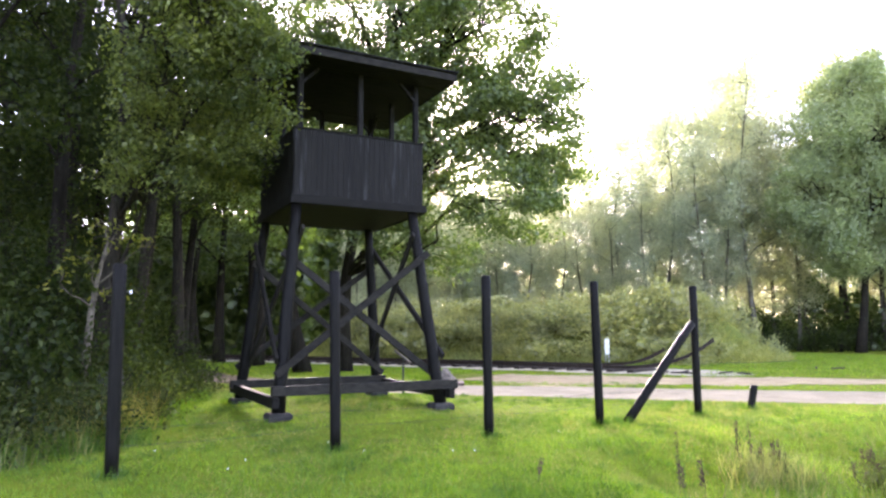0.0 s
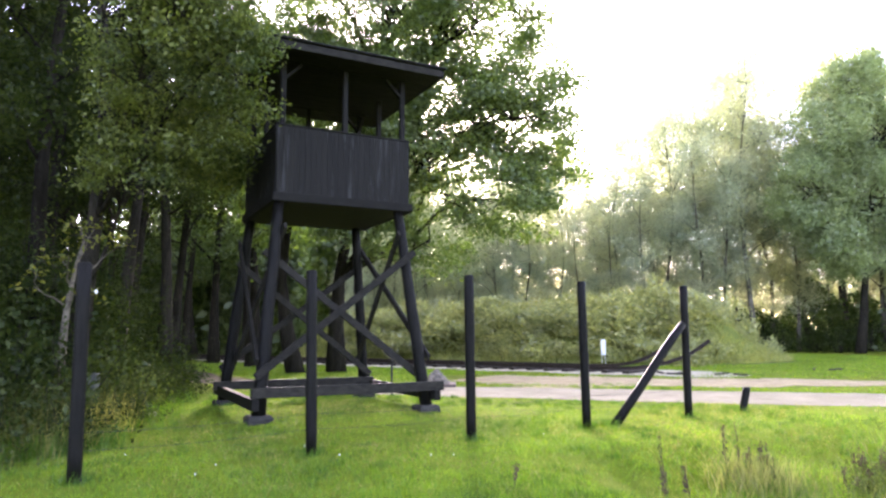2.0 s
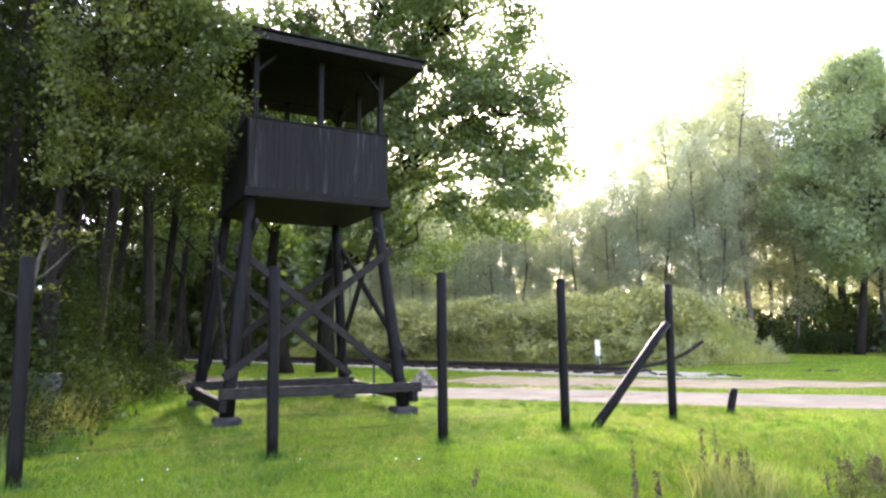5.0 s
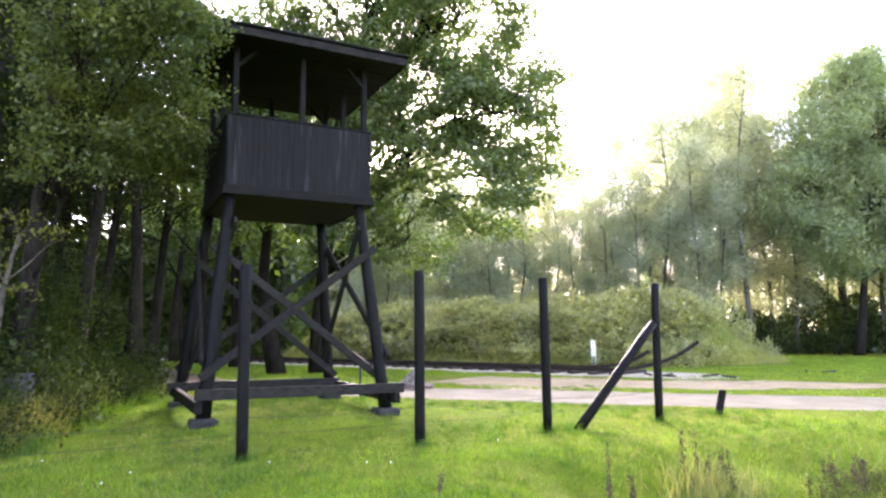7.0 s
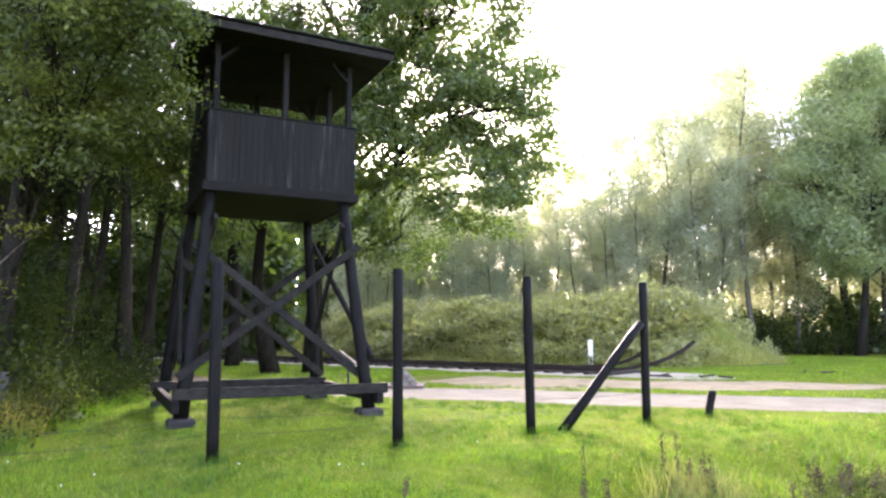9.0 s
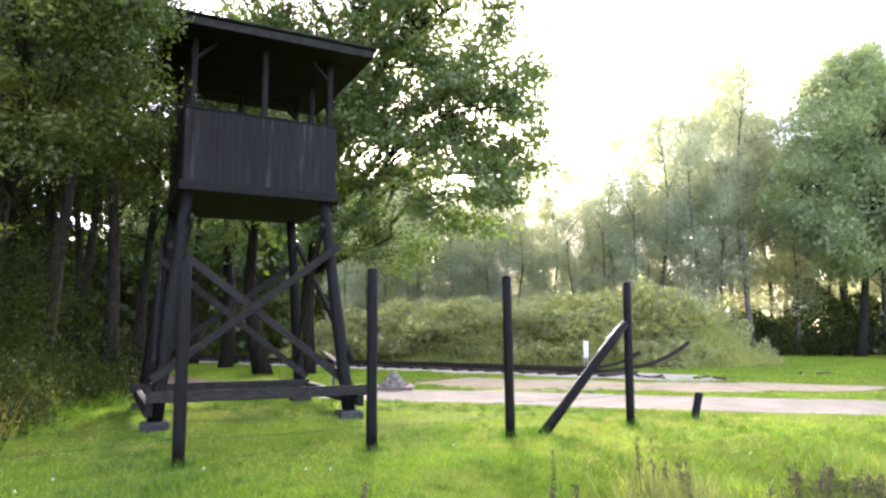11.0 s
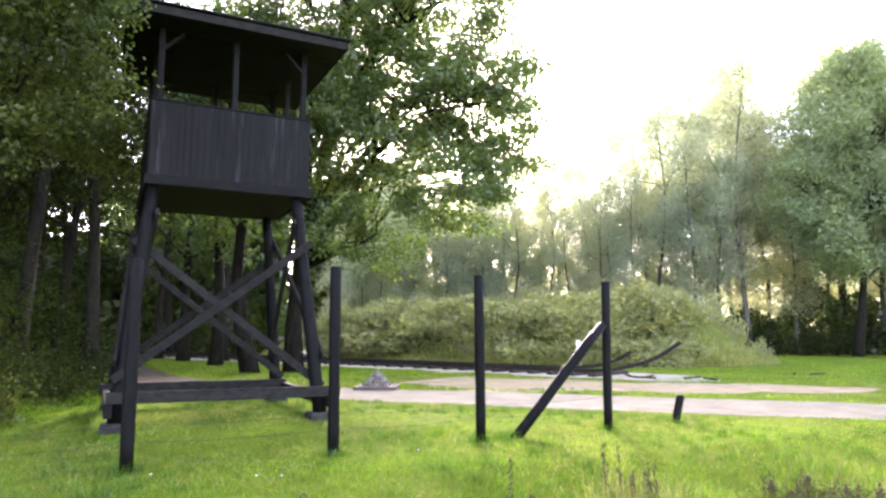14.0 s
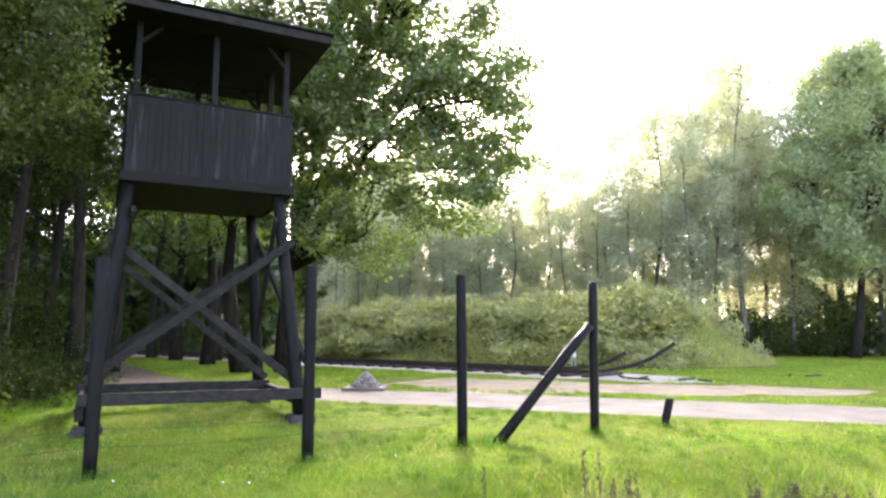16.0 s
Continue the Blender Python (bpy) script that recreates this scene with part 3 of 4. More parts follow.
for x in (-0.065, 0.065):
    part("leg", Shape().board((x, 0.03, -0.05), (x, 0.03, 0.7), 0.025, 0.025, (0, 1, 0)), white_paint, board)

# rubble pyramid on a slab
pyr = thing("rubble_pyramid", (7.62, 14.5, 0), "low pyramid of grey rubble on a brown slab", "monument", turn=-30)
part("slab", Shape().loft([[(a * q, b * q, z) for a, b in ((-1, -1), (1, -1), (1, 1), (-1, 1))] for z, q in ((-0.02, 0.5), (0.07, 0.5), (0.08, 0.48))]), slab_stone, pyr, "brown stone base slab")
part("core", Shape().loft([[(a * q, b * q, z) for a, b in ((-1, -1), (1, -1), (1, 1), (-1, 1))] for z, q in ((0.08, 0.32), (0.44, 0.03))]), rubble, pyr)
prng = random.Random(11)
for k in range(4):
    for row in range(5):
        for i in range(5 - row):
            z = 0.115 + row * 0.068
            half = 0.32 * (0.46 - z) / 0.37
            u = (i + 0.5) / (5 - row) * 2 - 1
            x, y = u * half * 0.8, -half
            c, s = math.cos(k * math.pi / 2), math.sin(k * math.pi / 2)
            st = Shape()
            r = 0.05 * prng.uniform(0.8, 1.15)
            st.loft([[(c * (x + r * w * math.cos(a)) - s * (y + r * w * 0.8 * math.sin(a)), s * (x + r * w * math.cos(a)) + c * (y + r * w * 0.8 * math.sin(a)), z + h * r) for a in [j * math.pi / 3 for j in range(6)]] for h, w in ((-0.6, 0.6), (0, 1), (0.55, 0.65))])
            part("stone", st, rubble, pyr)

# slanting information panel on a thin post
lect = thing("information_panel", (5.3, 12.1, 0.02), "slanting grey information panel on a thin dark post", "sign", turn=65)
part("post", Shape().board((0, 0, -0.05), (0, 0, 0.82), 0.04, 0.04, (0, 1, 0)), dark_metal, lect)
part("panel", Shape().board((-0.02, -0.16, 0.7), (-0.02, 0.18, 0.97), 0.4, 0.03, (0, -0.55, 0.8)), panel_grey, lect, "dark grey tilted panel")


# ---- the mound behind the track ----
RIDGE = [(13.9, 36.0), (17.3, 28.4), (20.9, 24.1), (24.6, 21.6)]


def mound_height(x, y):
    d = between(x, y, RIDGE)
    return 2.15 * np.exp(-(d / 3.0) ** 3) * (1 + 0.12 * np.sin(x * 1.3 + y * 0.7)) - 0.05


mg = Shape()
nx, ny = 70, 90
for j in range(ny):
    for i in range(nx):
        x, y = 8 + 23 * i / (nx - 1), 16 + 27 * j / (ny - 1)
        mg.v.append((x, y, float(mound_height(x, y)) + 0.04 * noise.noise((x * 2, y * 2, 0)) * float(between(x, y, RIDGE) < 4.0)))
mg.f = [(j * nx + i, j * nx + i + 1, (j + 1) * nx + i + 1, (j + 1) * nx + i) for j in range(ny - 1) for i in range(nx - 1)
        if between(*mg.v[j * nx + i][:2], RIDGE) < 5.2]
smooth(tagged(part("mound", mg, mound_soil), "earth bank overgrown with brambles and grass", "mound", kind="structure"))


# ---- shrubs ----
def shrub_mesh(seed, radius, height, count, size, mat, stems=9):
    rng = np.random.default_rng(seed)
    wood = Shape()
    spots = []
    for i in range(stems):
        a = rng.uniform(0, 2 * math.pi)
        q = rng.uniform(0.2, 1.0)
        tip = (radius * q * math.cos(a), radius * q * math.sin(a), height * rng.uniform(0.55, 1.0) * (1 - 0.35 * q))
        wood.tube(bend((0.1 * math.cos(a), 0.1 * math.sin(a), -0.05), tip, rng, 0.1, 4, 0.1), [0.014, 0.012, 0.009, 0.006, 0.003], 3)
        for k in range(3):
            c = np.array(tip) * np.array([1, 1, rng.uniform(0.35, 1.0)]) + rng.normal(size=3) * radius * 0.15
            spots.append(c + rng.normal(size=(count // (3 * stems), 3)) * np.array([0.26, 0.26, 0.2]) * radius)
    p = np.concatenate(spots)
    p[:, 2] = np.abs(p[:, 2])
    return wood.mesh("branchwork"), leaves("foliage", p, size, rng), mat


def shrub(meshes, at, label, group, scale=1.0, turn=0.0, stretch=1.0):
    ob = thing("shrub", at, label, "shrub", group)
    ob.matrix_world = pose(*at, 0, 0, turn) @ Matrix.Diagonal((scale, scale, scale * stretch, 1))
    part("branchwork", meshes[0], bark, ob)
    part("foliage", meshes[1], meshes[2], ob)
    return ob


bramble = [shrub_mesh(40 + i, 0.9, 0.95, 620, 0.17, hazed_bush_leaf) for i in range(3)]
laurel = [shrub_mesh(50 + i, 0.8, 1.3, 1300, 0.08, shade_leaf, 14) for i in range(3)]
rng = np.random.default_rng(21)
made = 0
while made < 200:
    q = rng.integers(0, len(RIDGE) - 1)
    t = rng.uniform(0, 1)
    c = np.array(RIDGE[q]) * (1 - t) + np.array(RIDGE[q + 1]) * t + np.array([[-0.91, -0.42], [-0.77, -0.64], [-0.58, -0.81]][q]) * rng.uniform(-0.8, 3.8) + rng.normal(size=2) * 0.4
    h = float(mound_height(c[0], c[1]))
    if h < 0.0 or math.hypot(c[0] - 24.75, c[1] - 19.1) < 0.9 or between(c[0], c[1], TRACK) < 2.0:
        continue
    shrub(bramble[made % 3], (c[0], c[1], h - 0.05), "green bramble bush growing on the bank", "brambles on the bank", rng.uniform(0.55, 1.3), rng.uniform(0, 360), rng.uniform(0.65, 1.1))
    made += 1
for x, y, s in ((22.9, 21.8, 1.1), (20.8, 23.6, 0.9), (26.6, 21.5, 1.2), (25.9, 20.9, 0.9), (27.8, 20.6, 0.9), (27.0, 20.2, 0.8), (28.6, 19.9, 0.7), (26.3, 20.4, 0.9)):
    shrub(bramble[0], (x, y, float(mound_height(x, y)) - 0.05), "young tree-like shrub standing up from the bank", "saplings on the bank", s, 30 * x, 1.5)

# understorey along the left wood's edge
for i in range(70):
    t = rng.uniform(0, 1)
    k = rng.integers(0, 6)
    a, b = np.array(WOOD_EDGE[k]), np.array(WOOD_EDGE[k + 1])
    c = a + (b - a) * t + np.array([-1.0, 0.35]) * rng.uniform(0.5, 4.5) ** 1.0
    if between(c[0], c[1], FOOTPATH) < 1.5 or c[1] < 6.6 - c[0] * 0.1:
        continue
    shrub(laurel[i % 3], (c[0], c[1], 0), "leafy shrub under the trees, green darkened for shade", "understorey shrubs", rng.uniform(0.6, 1.35), rng.uniform(0, 360), rng.uniform(0.8, 1.3))
herb = [shrub_mesh(55 + i, 0.6, 0.75, 1500, 0.06, herb_leaf, 16) for i in range(2)]
for x, y, s in ((-0.75, 8.3, 0.9), (-1.5, 8.0, 1.1), (-0.1, 9.6, 0.8), (-1.0, 9.6, 1.3), (0.9, 13.4, 0.9), (-2.2, 8.8, 1.4), (0.2, 12.0, 1.0), (-0.6, 10.9, 1.2), (1.4, 15.3, 1.0)):
    shrub(laurel[int(x * 7) % 3], (x, y, 0), "leafy shrub at the wood's edge, green darkened for shade", "understorey shrubs", s * 0.85, 77 * x, 1.0)
for i in range(26):
    k, t = i % 3, rng.uniform(0, 1)
    a, b = np.array(WOOD_EDGE[k]), np.array(WOOD_EDGE[k + 1])
    if k == 0:
        t = 0.55 + 0.45 * t
    c = a + (b - a) * t + np.array([-0.75, 0.3]) * rng.uniform(0.3, 1.6)
    shrub(herb[i % 2], (c[0], c[1], 0), "low yellowish-green herbs and brambles", "herbs along the wood", rng.uniform(0.6, 1.15), rng.uniform(0, 360), rng.uniform(0.8, 1.2))

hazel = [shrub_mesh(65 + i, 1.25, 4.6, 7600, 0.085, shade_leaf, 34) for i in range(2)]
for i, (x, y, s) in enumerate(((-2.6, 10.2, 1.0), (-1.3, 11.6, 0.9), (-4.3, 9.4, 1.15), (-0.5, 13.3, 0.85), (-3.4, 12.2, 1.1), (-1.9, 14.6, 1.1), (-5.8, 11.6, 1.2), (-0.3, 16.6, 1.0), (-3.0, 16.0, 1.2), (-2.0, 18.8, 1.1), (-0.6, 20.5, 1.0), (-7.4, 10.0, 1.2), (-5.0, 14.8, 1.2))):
    shrub(hazel[i % 2], (x, y, 0), "tall hazel thicket under the trees, darkened for shade", "hazels of the dark wood", s, 67 * i, 1.0)
for i in range(22):
    t = rng.uniform(0, 1)
    shrub(laurel[i % 3], (26 + 26 * t + rng.uniform(-2, 2), 30 - 14 * t + rng.uniform(0, 7), 0), "shrub under the far trees, darkened for shade", "shrubs of the far wood", rng.uniform(1.3, 2.2), rng.uniform(0, 360), rng.uniform(0.8, 1.2))

# ---- trees ----
# the big oak behind the tower, and its neighbour
tree("oak_tree", (7.6, 22.4, 0), "large oak with a broad leafy crown behind the watchtower", (8.2, 19.5, 13.5), 0.27,
     [(9.7, 15.8, 10.9, 2.6), (10.2, 14.6, 7.6, 2.2), (9.2, 13.6, 4.9, 1.35), (8.0, 18.0, 11.8, 3.2), (8.0, 15.6, 4.0, 1.3), (6.7, 20.5, 10.2, 3.2),
      (11.6, 15.4, 6.9, 1.6), (11.6, 16.2, 9.8, 2.0), (6.6, 17.0, 8.0, 2.0), (8.3, 16.5, 7.0, 2.1), (7.0, 18.0, 5.0, 1.7), (9.6, 18.5, 14.0, 3.0), (5.2, 18.0, 12.6, 1.6), (10.6, 14.2, 5.3, 1.1), (7.8, 19.6, 8.8, 2.4), (7.2, 20.6, 6.6, 1.8), (9.4, 17.6, 8.6, 2.0), (12.3, 16.4, 8.2, 1.3)],
     1, 8, 200, 0.36, 0.135, oak_leaf, bark, RHOMB, limb=0.4)
tree("oak_tree", (6.2, 22.6, 0), "oak with a straight grey trunk behind the watchtower", (5.6, 22.5, 13.0), 0.24,
     [(4.6, 22.0, 9.0, 3.0), (6.0, 21.0, 6.6, 1.9), (4.3, 22.5, 11.0, 1.8), (5.6, 24.5, 11.5, 3.2), (4.4, 20.4, 6.0, 1.5)],
     2, 5, 130, 0.5, 0.2, oak_leaf, bark)
# near oak whose boughs hang beside the tower
tree("oak_tree", (-0.7, 11.6, 0), "oak whose leafy boughs hang beside the watchtower", (-0.9, 10.6, 8.5), 0.17,
     [(0.95, 8.15, 5.2, 0.75), (0.35, 7.9, 5.6, 0.85), (0.0, 8.6, 5.0, 0.75), (0.9, 9.4, 4.3, 0.75), (0.1, 9.4, 3.9, 0.8),
      (0.0, 8.3, 6.2, 0.7), (1.25, 8.3, 4.55, 0.4), (1.0, 8.8, 6.2, 0.8), (0.3, 8.5, 6.6, 0.9), (1.35, 10.6, 4.3, 0.7)],
     3, 40, 175, 0.18, 0.068, near_leaf, bark, HEX, limb=0.28)
tree("birch_tree", (-0.86, 9.6, 0), "slim pale-barked tree with a few yellowing leaves", (-0.58, 9.5, 2.7), 0.085,
     [(-0.55, 9.4, 2.75, 0.28), (-0.8, 9.4, 2.35, 0.28), (-0.5, 9.35, 2.05, 0.25), (-0.05, 9.3, 2.65, 0.12), (-1.15, 9.4, 2.1, 0.2), (-0.7, 9.3, 3.0, 0.2)], 4, 60, 13, 0.11, 0.075, yellow_leaf, pale_bark, LOBED)


def wood_tree(seed, height, r0, low, width, n_lobes, leaf_mat, clumps, per_clump, spread, size, label, group, upward=0.5, bark_mat=None, flat=0.5):
    """A tall woodland tree at the origin, to be copied."""
    q = random.Random(seed)
    lobes = []
    for i in range(n_lobes):
        z = low + (height - low) * (i + 0.5) / n_lobes
        w = width * (1.0 - 0.4 * abs((z - low) / (height - low) - 0.45))
        a = i * 2.4 + q.uniform(-0.5, 0.5)
        d = w * q.uniform(0.25, 0.75)
        lobes.append((d * math.cos(a), d * math.sin(a), z, w * q.uniform(0.42, 0.62)))
    return tree("woodland_tree", (0, 0, 0), label, (q.uniform(-0.5, 0.5), q.uniform(-0.5, 0.5), height * 0.86), r0, lobes, seed, clumps, per_clump, spread, size, leaf_mat, bark_mat or bark, group=group, upward=upward, flat=flat)


def plant(models, places, q):
    for i, (x, y, s) in enumerate(places):
        m = pose(x, y, 0, 0, 0, q.uniform(0, 360)) @ Matrix.Diagonal((s, s, s * q.uniform(0.93, 1.07), 1))
        if i < len(models):
            models[i].matrix_basis = m
        else:
            copy_thing(models[i % len(models)], m)


q = random.Random(17)
left = [wood_tree(60 + i, 13, 0.15, 4.2, 3.0, 9, shaded_wood_leaf, 3.0, 95, 0.5, 0.26, "tall dark-trunked woodland tree", "trees of the dark wood") for i in range(3)]
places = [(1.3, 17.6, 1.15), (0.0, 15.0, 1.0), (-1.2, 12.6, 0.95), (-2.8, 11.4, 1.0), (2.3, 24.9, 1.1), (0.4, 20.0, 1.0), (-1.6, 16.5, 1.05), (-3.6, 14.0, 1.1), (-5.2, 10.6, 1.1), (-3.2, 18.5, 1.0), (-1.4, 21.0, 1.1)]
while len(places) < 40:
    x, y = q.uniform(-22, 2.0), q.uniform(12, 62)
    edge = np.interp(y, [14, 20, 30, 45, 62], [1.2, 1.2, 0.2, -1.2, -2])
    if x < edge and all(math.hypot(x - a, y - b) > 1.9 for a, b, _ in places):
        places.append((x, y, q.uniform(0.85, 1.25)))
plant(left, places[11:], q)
edge = [wood_tree(75 + i, 13, 0.15, 4.0, 2.6, 10, shaded_wood_leaf, 5.0, 170, 0.42, 0.1, "tall dark-trunked tree at the edge of the wood", "trees of the dark wood") for i in range(2)]
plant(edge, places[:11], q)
avenue = [wood_tree(70 + i, 15, 0.24, 4.8, 3.2, 8, oak_leaf, 2.2, 120, 0.6, 0.27, "tall straight tree in a grassy avenue", "trees along the path") for i in range(2)]
places = [(5.9, 28.5, 1.0), (5.2, 34.0, 1.0), (4.4, 38.0, 0.9), (6.9, 33.0, 1.0), (7.8, 38.5, 1.0), (5.6, 44.0, 1.0), (4.0, 50.0, 1.0), (9.0, 45.0, 1.1), (6.6, 52.0, 1.0), (3.0, 57.0, 1.0), (8.6, 60.0, 1.1), (1.2, 64.0, 1.1), (5.0, 66.0, 1.1)]
plant(avenue, places, q)
# far trees, their mist painted in by pale leaf and bark colours
far = [wood_tree(80 + i, 15.0, 0.14, (3.0, 4.6, 3.6, 2.2, 5.2)[i], (3.0, 2.5, 3.3, 2.8, 2.4)[i], 12, mist_pale_leaf, 3.4, 160, 0.46, 0.16, "tall slender far tree, leaves and bark paled for mist", "trees of the far wood", 0.0, mist_pale_trunk, 0.95) for i in range(5)]
SKYLINE = ((26, 0.30), (31, 0.32), (34, 0.30), (37, 0.32), (40, 0.315), (42, 0.30), (44.6, 0.262), (48, 0.25), (51, 0.235), (56, 0.222), (62, 0.222), (80, 0.22))
places = []
tries = 0
while len(places) < 92 and tries < 9000:
    tries += 1
    az = q.uniform(26, 70)
    if q.random() < (0.3 if az < 43 else 0.25 if az > 47 else 0.0):
        continue
    front = np.interp(az, [26, 31, 38, 45, 55, 76], [46, 47.5, 44, 44, 47, 50])
    d = front + q.uniform(0, 1) ** 1.3 * 12
    x, y = d * math.cos(radians(az)), -1.1 + d * math.sin(radians(az))
    if all(math.hypot(x - a, y - b) > 1.9 for a, b, _ in places) and math.hypot(x - 39.5, y - 22.0) > 4.5:
        tall = 1.35 + d * np.interp(az, [p[0] for p in SKYLINE], [p[1] for p in SKYLINE])
        places.append((x, y, float(tall) / 14.4 * q.uniform(0.88, 1.0)))
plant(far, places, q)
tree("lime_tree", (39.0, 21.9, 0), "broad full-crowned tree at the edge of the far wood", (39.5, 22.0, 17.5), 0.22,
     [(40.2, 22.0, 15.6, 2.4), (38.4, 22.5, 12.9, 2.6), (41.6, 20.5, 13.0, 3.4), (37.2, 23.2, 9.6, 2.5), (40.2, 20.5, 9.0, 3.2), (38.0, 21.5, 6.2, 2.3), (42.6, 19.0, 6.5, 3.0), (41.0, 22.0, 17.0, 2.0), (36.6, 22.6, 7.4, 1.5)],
     90, 6.5, 260, 0.45, 0.18, hazed_lime_leaf, bark, upward=0.1, flat=0.95)
# the depth of the woods, too far off to tell its trees apart
rng = np.random.default_rng(77)
n = 90000
a = rng.uniform(radians(63), radians(125), n)
d = np.where(a > radians(74), 44, 62) + rng.uniform(0, 9, n) + 4 * np.sin(a * 9)
z = rng.uniform(0, 1, n) ** 1.3 * (8.5 + 6.5 * (a < radians(76)) + 1.5 * np.sin(a * 23) + 1.0 * np.sin(a * 57))
deep = leaves("deep_woods", np.stack([d * np.cos(a), d * np.sin(a), z], 1), 0.85, rng, RHOMB, 0.1)
# thicket behind them, in the same leaf colour paled for mist
n = 18000
a = rng.uniform(radians(20), radians(68), n)
d = 61 + rng.uniform(0, 6, n)
z = rng.uniform(0, 1, n) ** 1.2 * (7.5 + 1.2 * np.sin(a * 31) + 0.8 * np.sin(a * 67))
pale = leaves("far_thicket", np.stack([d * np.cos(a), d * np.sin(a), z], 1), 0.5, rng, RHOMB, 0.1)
n = 15000
a = rng.uniform(radians(17), radians(43), n)
d = 49 + rng.uniform(0, 7, n)
z = rng.uniform(0, 1, n) * (3.4 + 1.0 * np.sin(a * 37) + 0.7 * np.sin(a * 91)) * np.clip((radians(45) - a) / radians(7), 0.3, 1)
under = leaves("far_undergrowth", np.stack([d * np.cos(a), d * np.sin(a), z], 1), 0.42, rng, RHOMB, 0.1)
tagged(part("far_undergrowth", under, oak_leaf), "dark undergrowth between the far trunks", "woods", kind="stuff")
tagged(part("far_thicket", pale, mist_pale_leaf), "thicket behind the far trees, leaves paled for mist", "woods", kind="stuff")
tagged(part("deep_woods", deep, oak_leaf), "dense dark thicket in the depth of the wood", "woods", kind="stuff")


# ---- grass and weeds ----
def blades(at, height, width, rng, lean=0.35):
    """Three-cornered grass blades."""
    n = len(at)
    a = rng.uniform(0, 2 * math.pi, n)
    h = height * rng.uniform(0.5, 1.4, n)
    side = np.stack([np.cos(a), np.sin(a), np.zeros(n)], 1) * (width * rng.uniform(0.7, 1.4, n))[:, None] / 2
    tip = at + np.stack([rng.normal(size=n) * lean * h, rng.normal(size=n) * lean * h, h], 1)
    return np.stack([at - side, at + side, tip], 1).reshape(-1, 3)


def mottled(x, y, cell, seed):
    """Smooth random values from 0 to 1 over the ground, varying over the given distance."""
    table = np.random.default_rng(seed).uniform(0, 1, (256, 256))
    u, v = np.asarray(x) / cell, np.asarray(y) / cell
    i, j = np.floor(u).astype(int), np.floor(v).astype(int)
    f, g = u - i, v - j
    f, g = f * f * (3 - 2 * f), g * g * (3 - 2 * g)
    low = table[i % 256, j % 256] * (1 - f) + table[(i + 1) % 256, j % 256] * f
    high = table[i % 256, (j + 1) % 256] * (1 - f) + table[(i + 1) % 256, (j + 1) % 256] * f
    return low * (1 - g) + high * g


rng = np.random.default_rng(31)
n = 330000
d = rng.uniform(0.0, 1.0, n) ** 1.5
ang = rng.uniform(radians(16), radians(112), n)
dist = 3.2 + 13.5 * d
x, y = 0.4 + dist * np.cos(ang) * 1.02, -1.2 + dist * np.sin(ang)
keep = (between(x, y, ROAD) > 1.4 + 0.15 * rng.normal(size=n)) & (between(x, y, FOOTPATH) > 0.9) & (between(x, y, SAND) > 1.6 + 0.3 * rng.normal(size=n))
at = np.stack([x, y, land(x, y) - 0.004], 1)[keep]
near = np.clip(1.4 - 0.06 * np.hypot(at[:, 0], at[:, 1]), 0.6, 1.2)
near *= 0.45 + 0.7 * mottled(at[:, 0], at[:, 1], 0.22, 1) + 0.5 * mottled(at[:, 0], at[:, 1], 0.7, 2)
tagged(part("lawn_grass", poly_mesh("lawn_grass", blades(at, 0.042 * near, 0.007, rng, 0.5), 3), grass_blade), "short mown bright green grass", "grass", kind="stuff")
# the lawn beyond the path
n = 60000
x, y = rng.uniform(8, 36, n), rng.uniform(4, 24, n)
keep = (between(x, y, ROAD) > 1.45) & (between(x, y, SAND) > 1.6 + 0.25 * rng.normal(size=n)) & (between(x, y, TRACK) > 2.2 + 0.2 * rng.normal(size=n)) & (np.hypot(x, y) > 13)
tagged(part("far_lawn_grass", poly_mesh("far_lawn_grass", blades(np.stack([x, y, np.zeros(n)], 1)[keep], 0.055, 0.022, rng, 0.6), 3), grass_blade), "mown grass beyond the asphalt path", "grass", kind="stuff")
n = 30000
x, y = rng.uniform(2.5, 12, n), rng.uniform(13, 33, n)
keep = (between(x, y, ROAD) > 1.45) & (between(x, y, SAND) > 1.6) & (between(x, y, TRACK) > 2.2 + 0.2 * rng.normal(size=n)) & (between(x, y, FOOTPATH) > 0.95)
tagged(part("avenue_grass", poly_mesh("avenue_grass", blades(np.stack([x, y, land(x, y)], 1)[keep], 0.055, 0.02, rng, 0.6), 3), grass_blade), "mown grass under the avenue trees", "grass", kind="stuff")
# darker tufts and dry blades in the lawn
n = 2400
cx, cy = rng.uniform(-2.5, 12, n), rng.uniform(2.2, 12.5, n)
keep = (between(cx, cy, ROAD) > 1.5) & (between(cx, cy, WOOD_EDGE) > 0.4) & (mottled(cx, cy, 0.9, 3) + 0.4 * rng.uniform(-1, 1, n) > 0.55)
cx, cy = cx[keep], cy[keep]
at = np.stack([np.repeat(cx, 26) + rng.normal(size=26 * len(cx)) * 0.05, np.repeat(cy, 26) + rng.normal(size=26 * len(cx)) * 0.05, np.repeat(land(cx, cy), 26) - 0.005], 1)
tagged(part("lawn_tufts", poly_mesh("lawn_tufts", blades(at, 0.075, 0.008, rng, 0.5), 3), tuft_blade), "darker green tufts in the mown lawn", "grass", kind="stuff")
n = 65000
x, y = rng.uniform(-2.0, 12, n), rng.uniform(2.2, 12, n)
patchy = 0.6 * mottled(x, y, 0.35, 4) + 0.6 * mottled(x, y, 1.6, 5) + rng.normal(size=n) * 0.12 - 0.02 * y
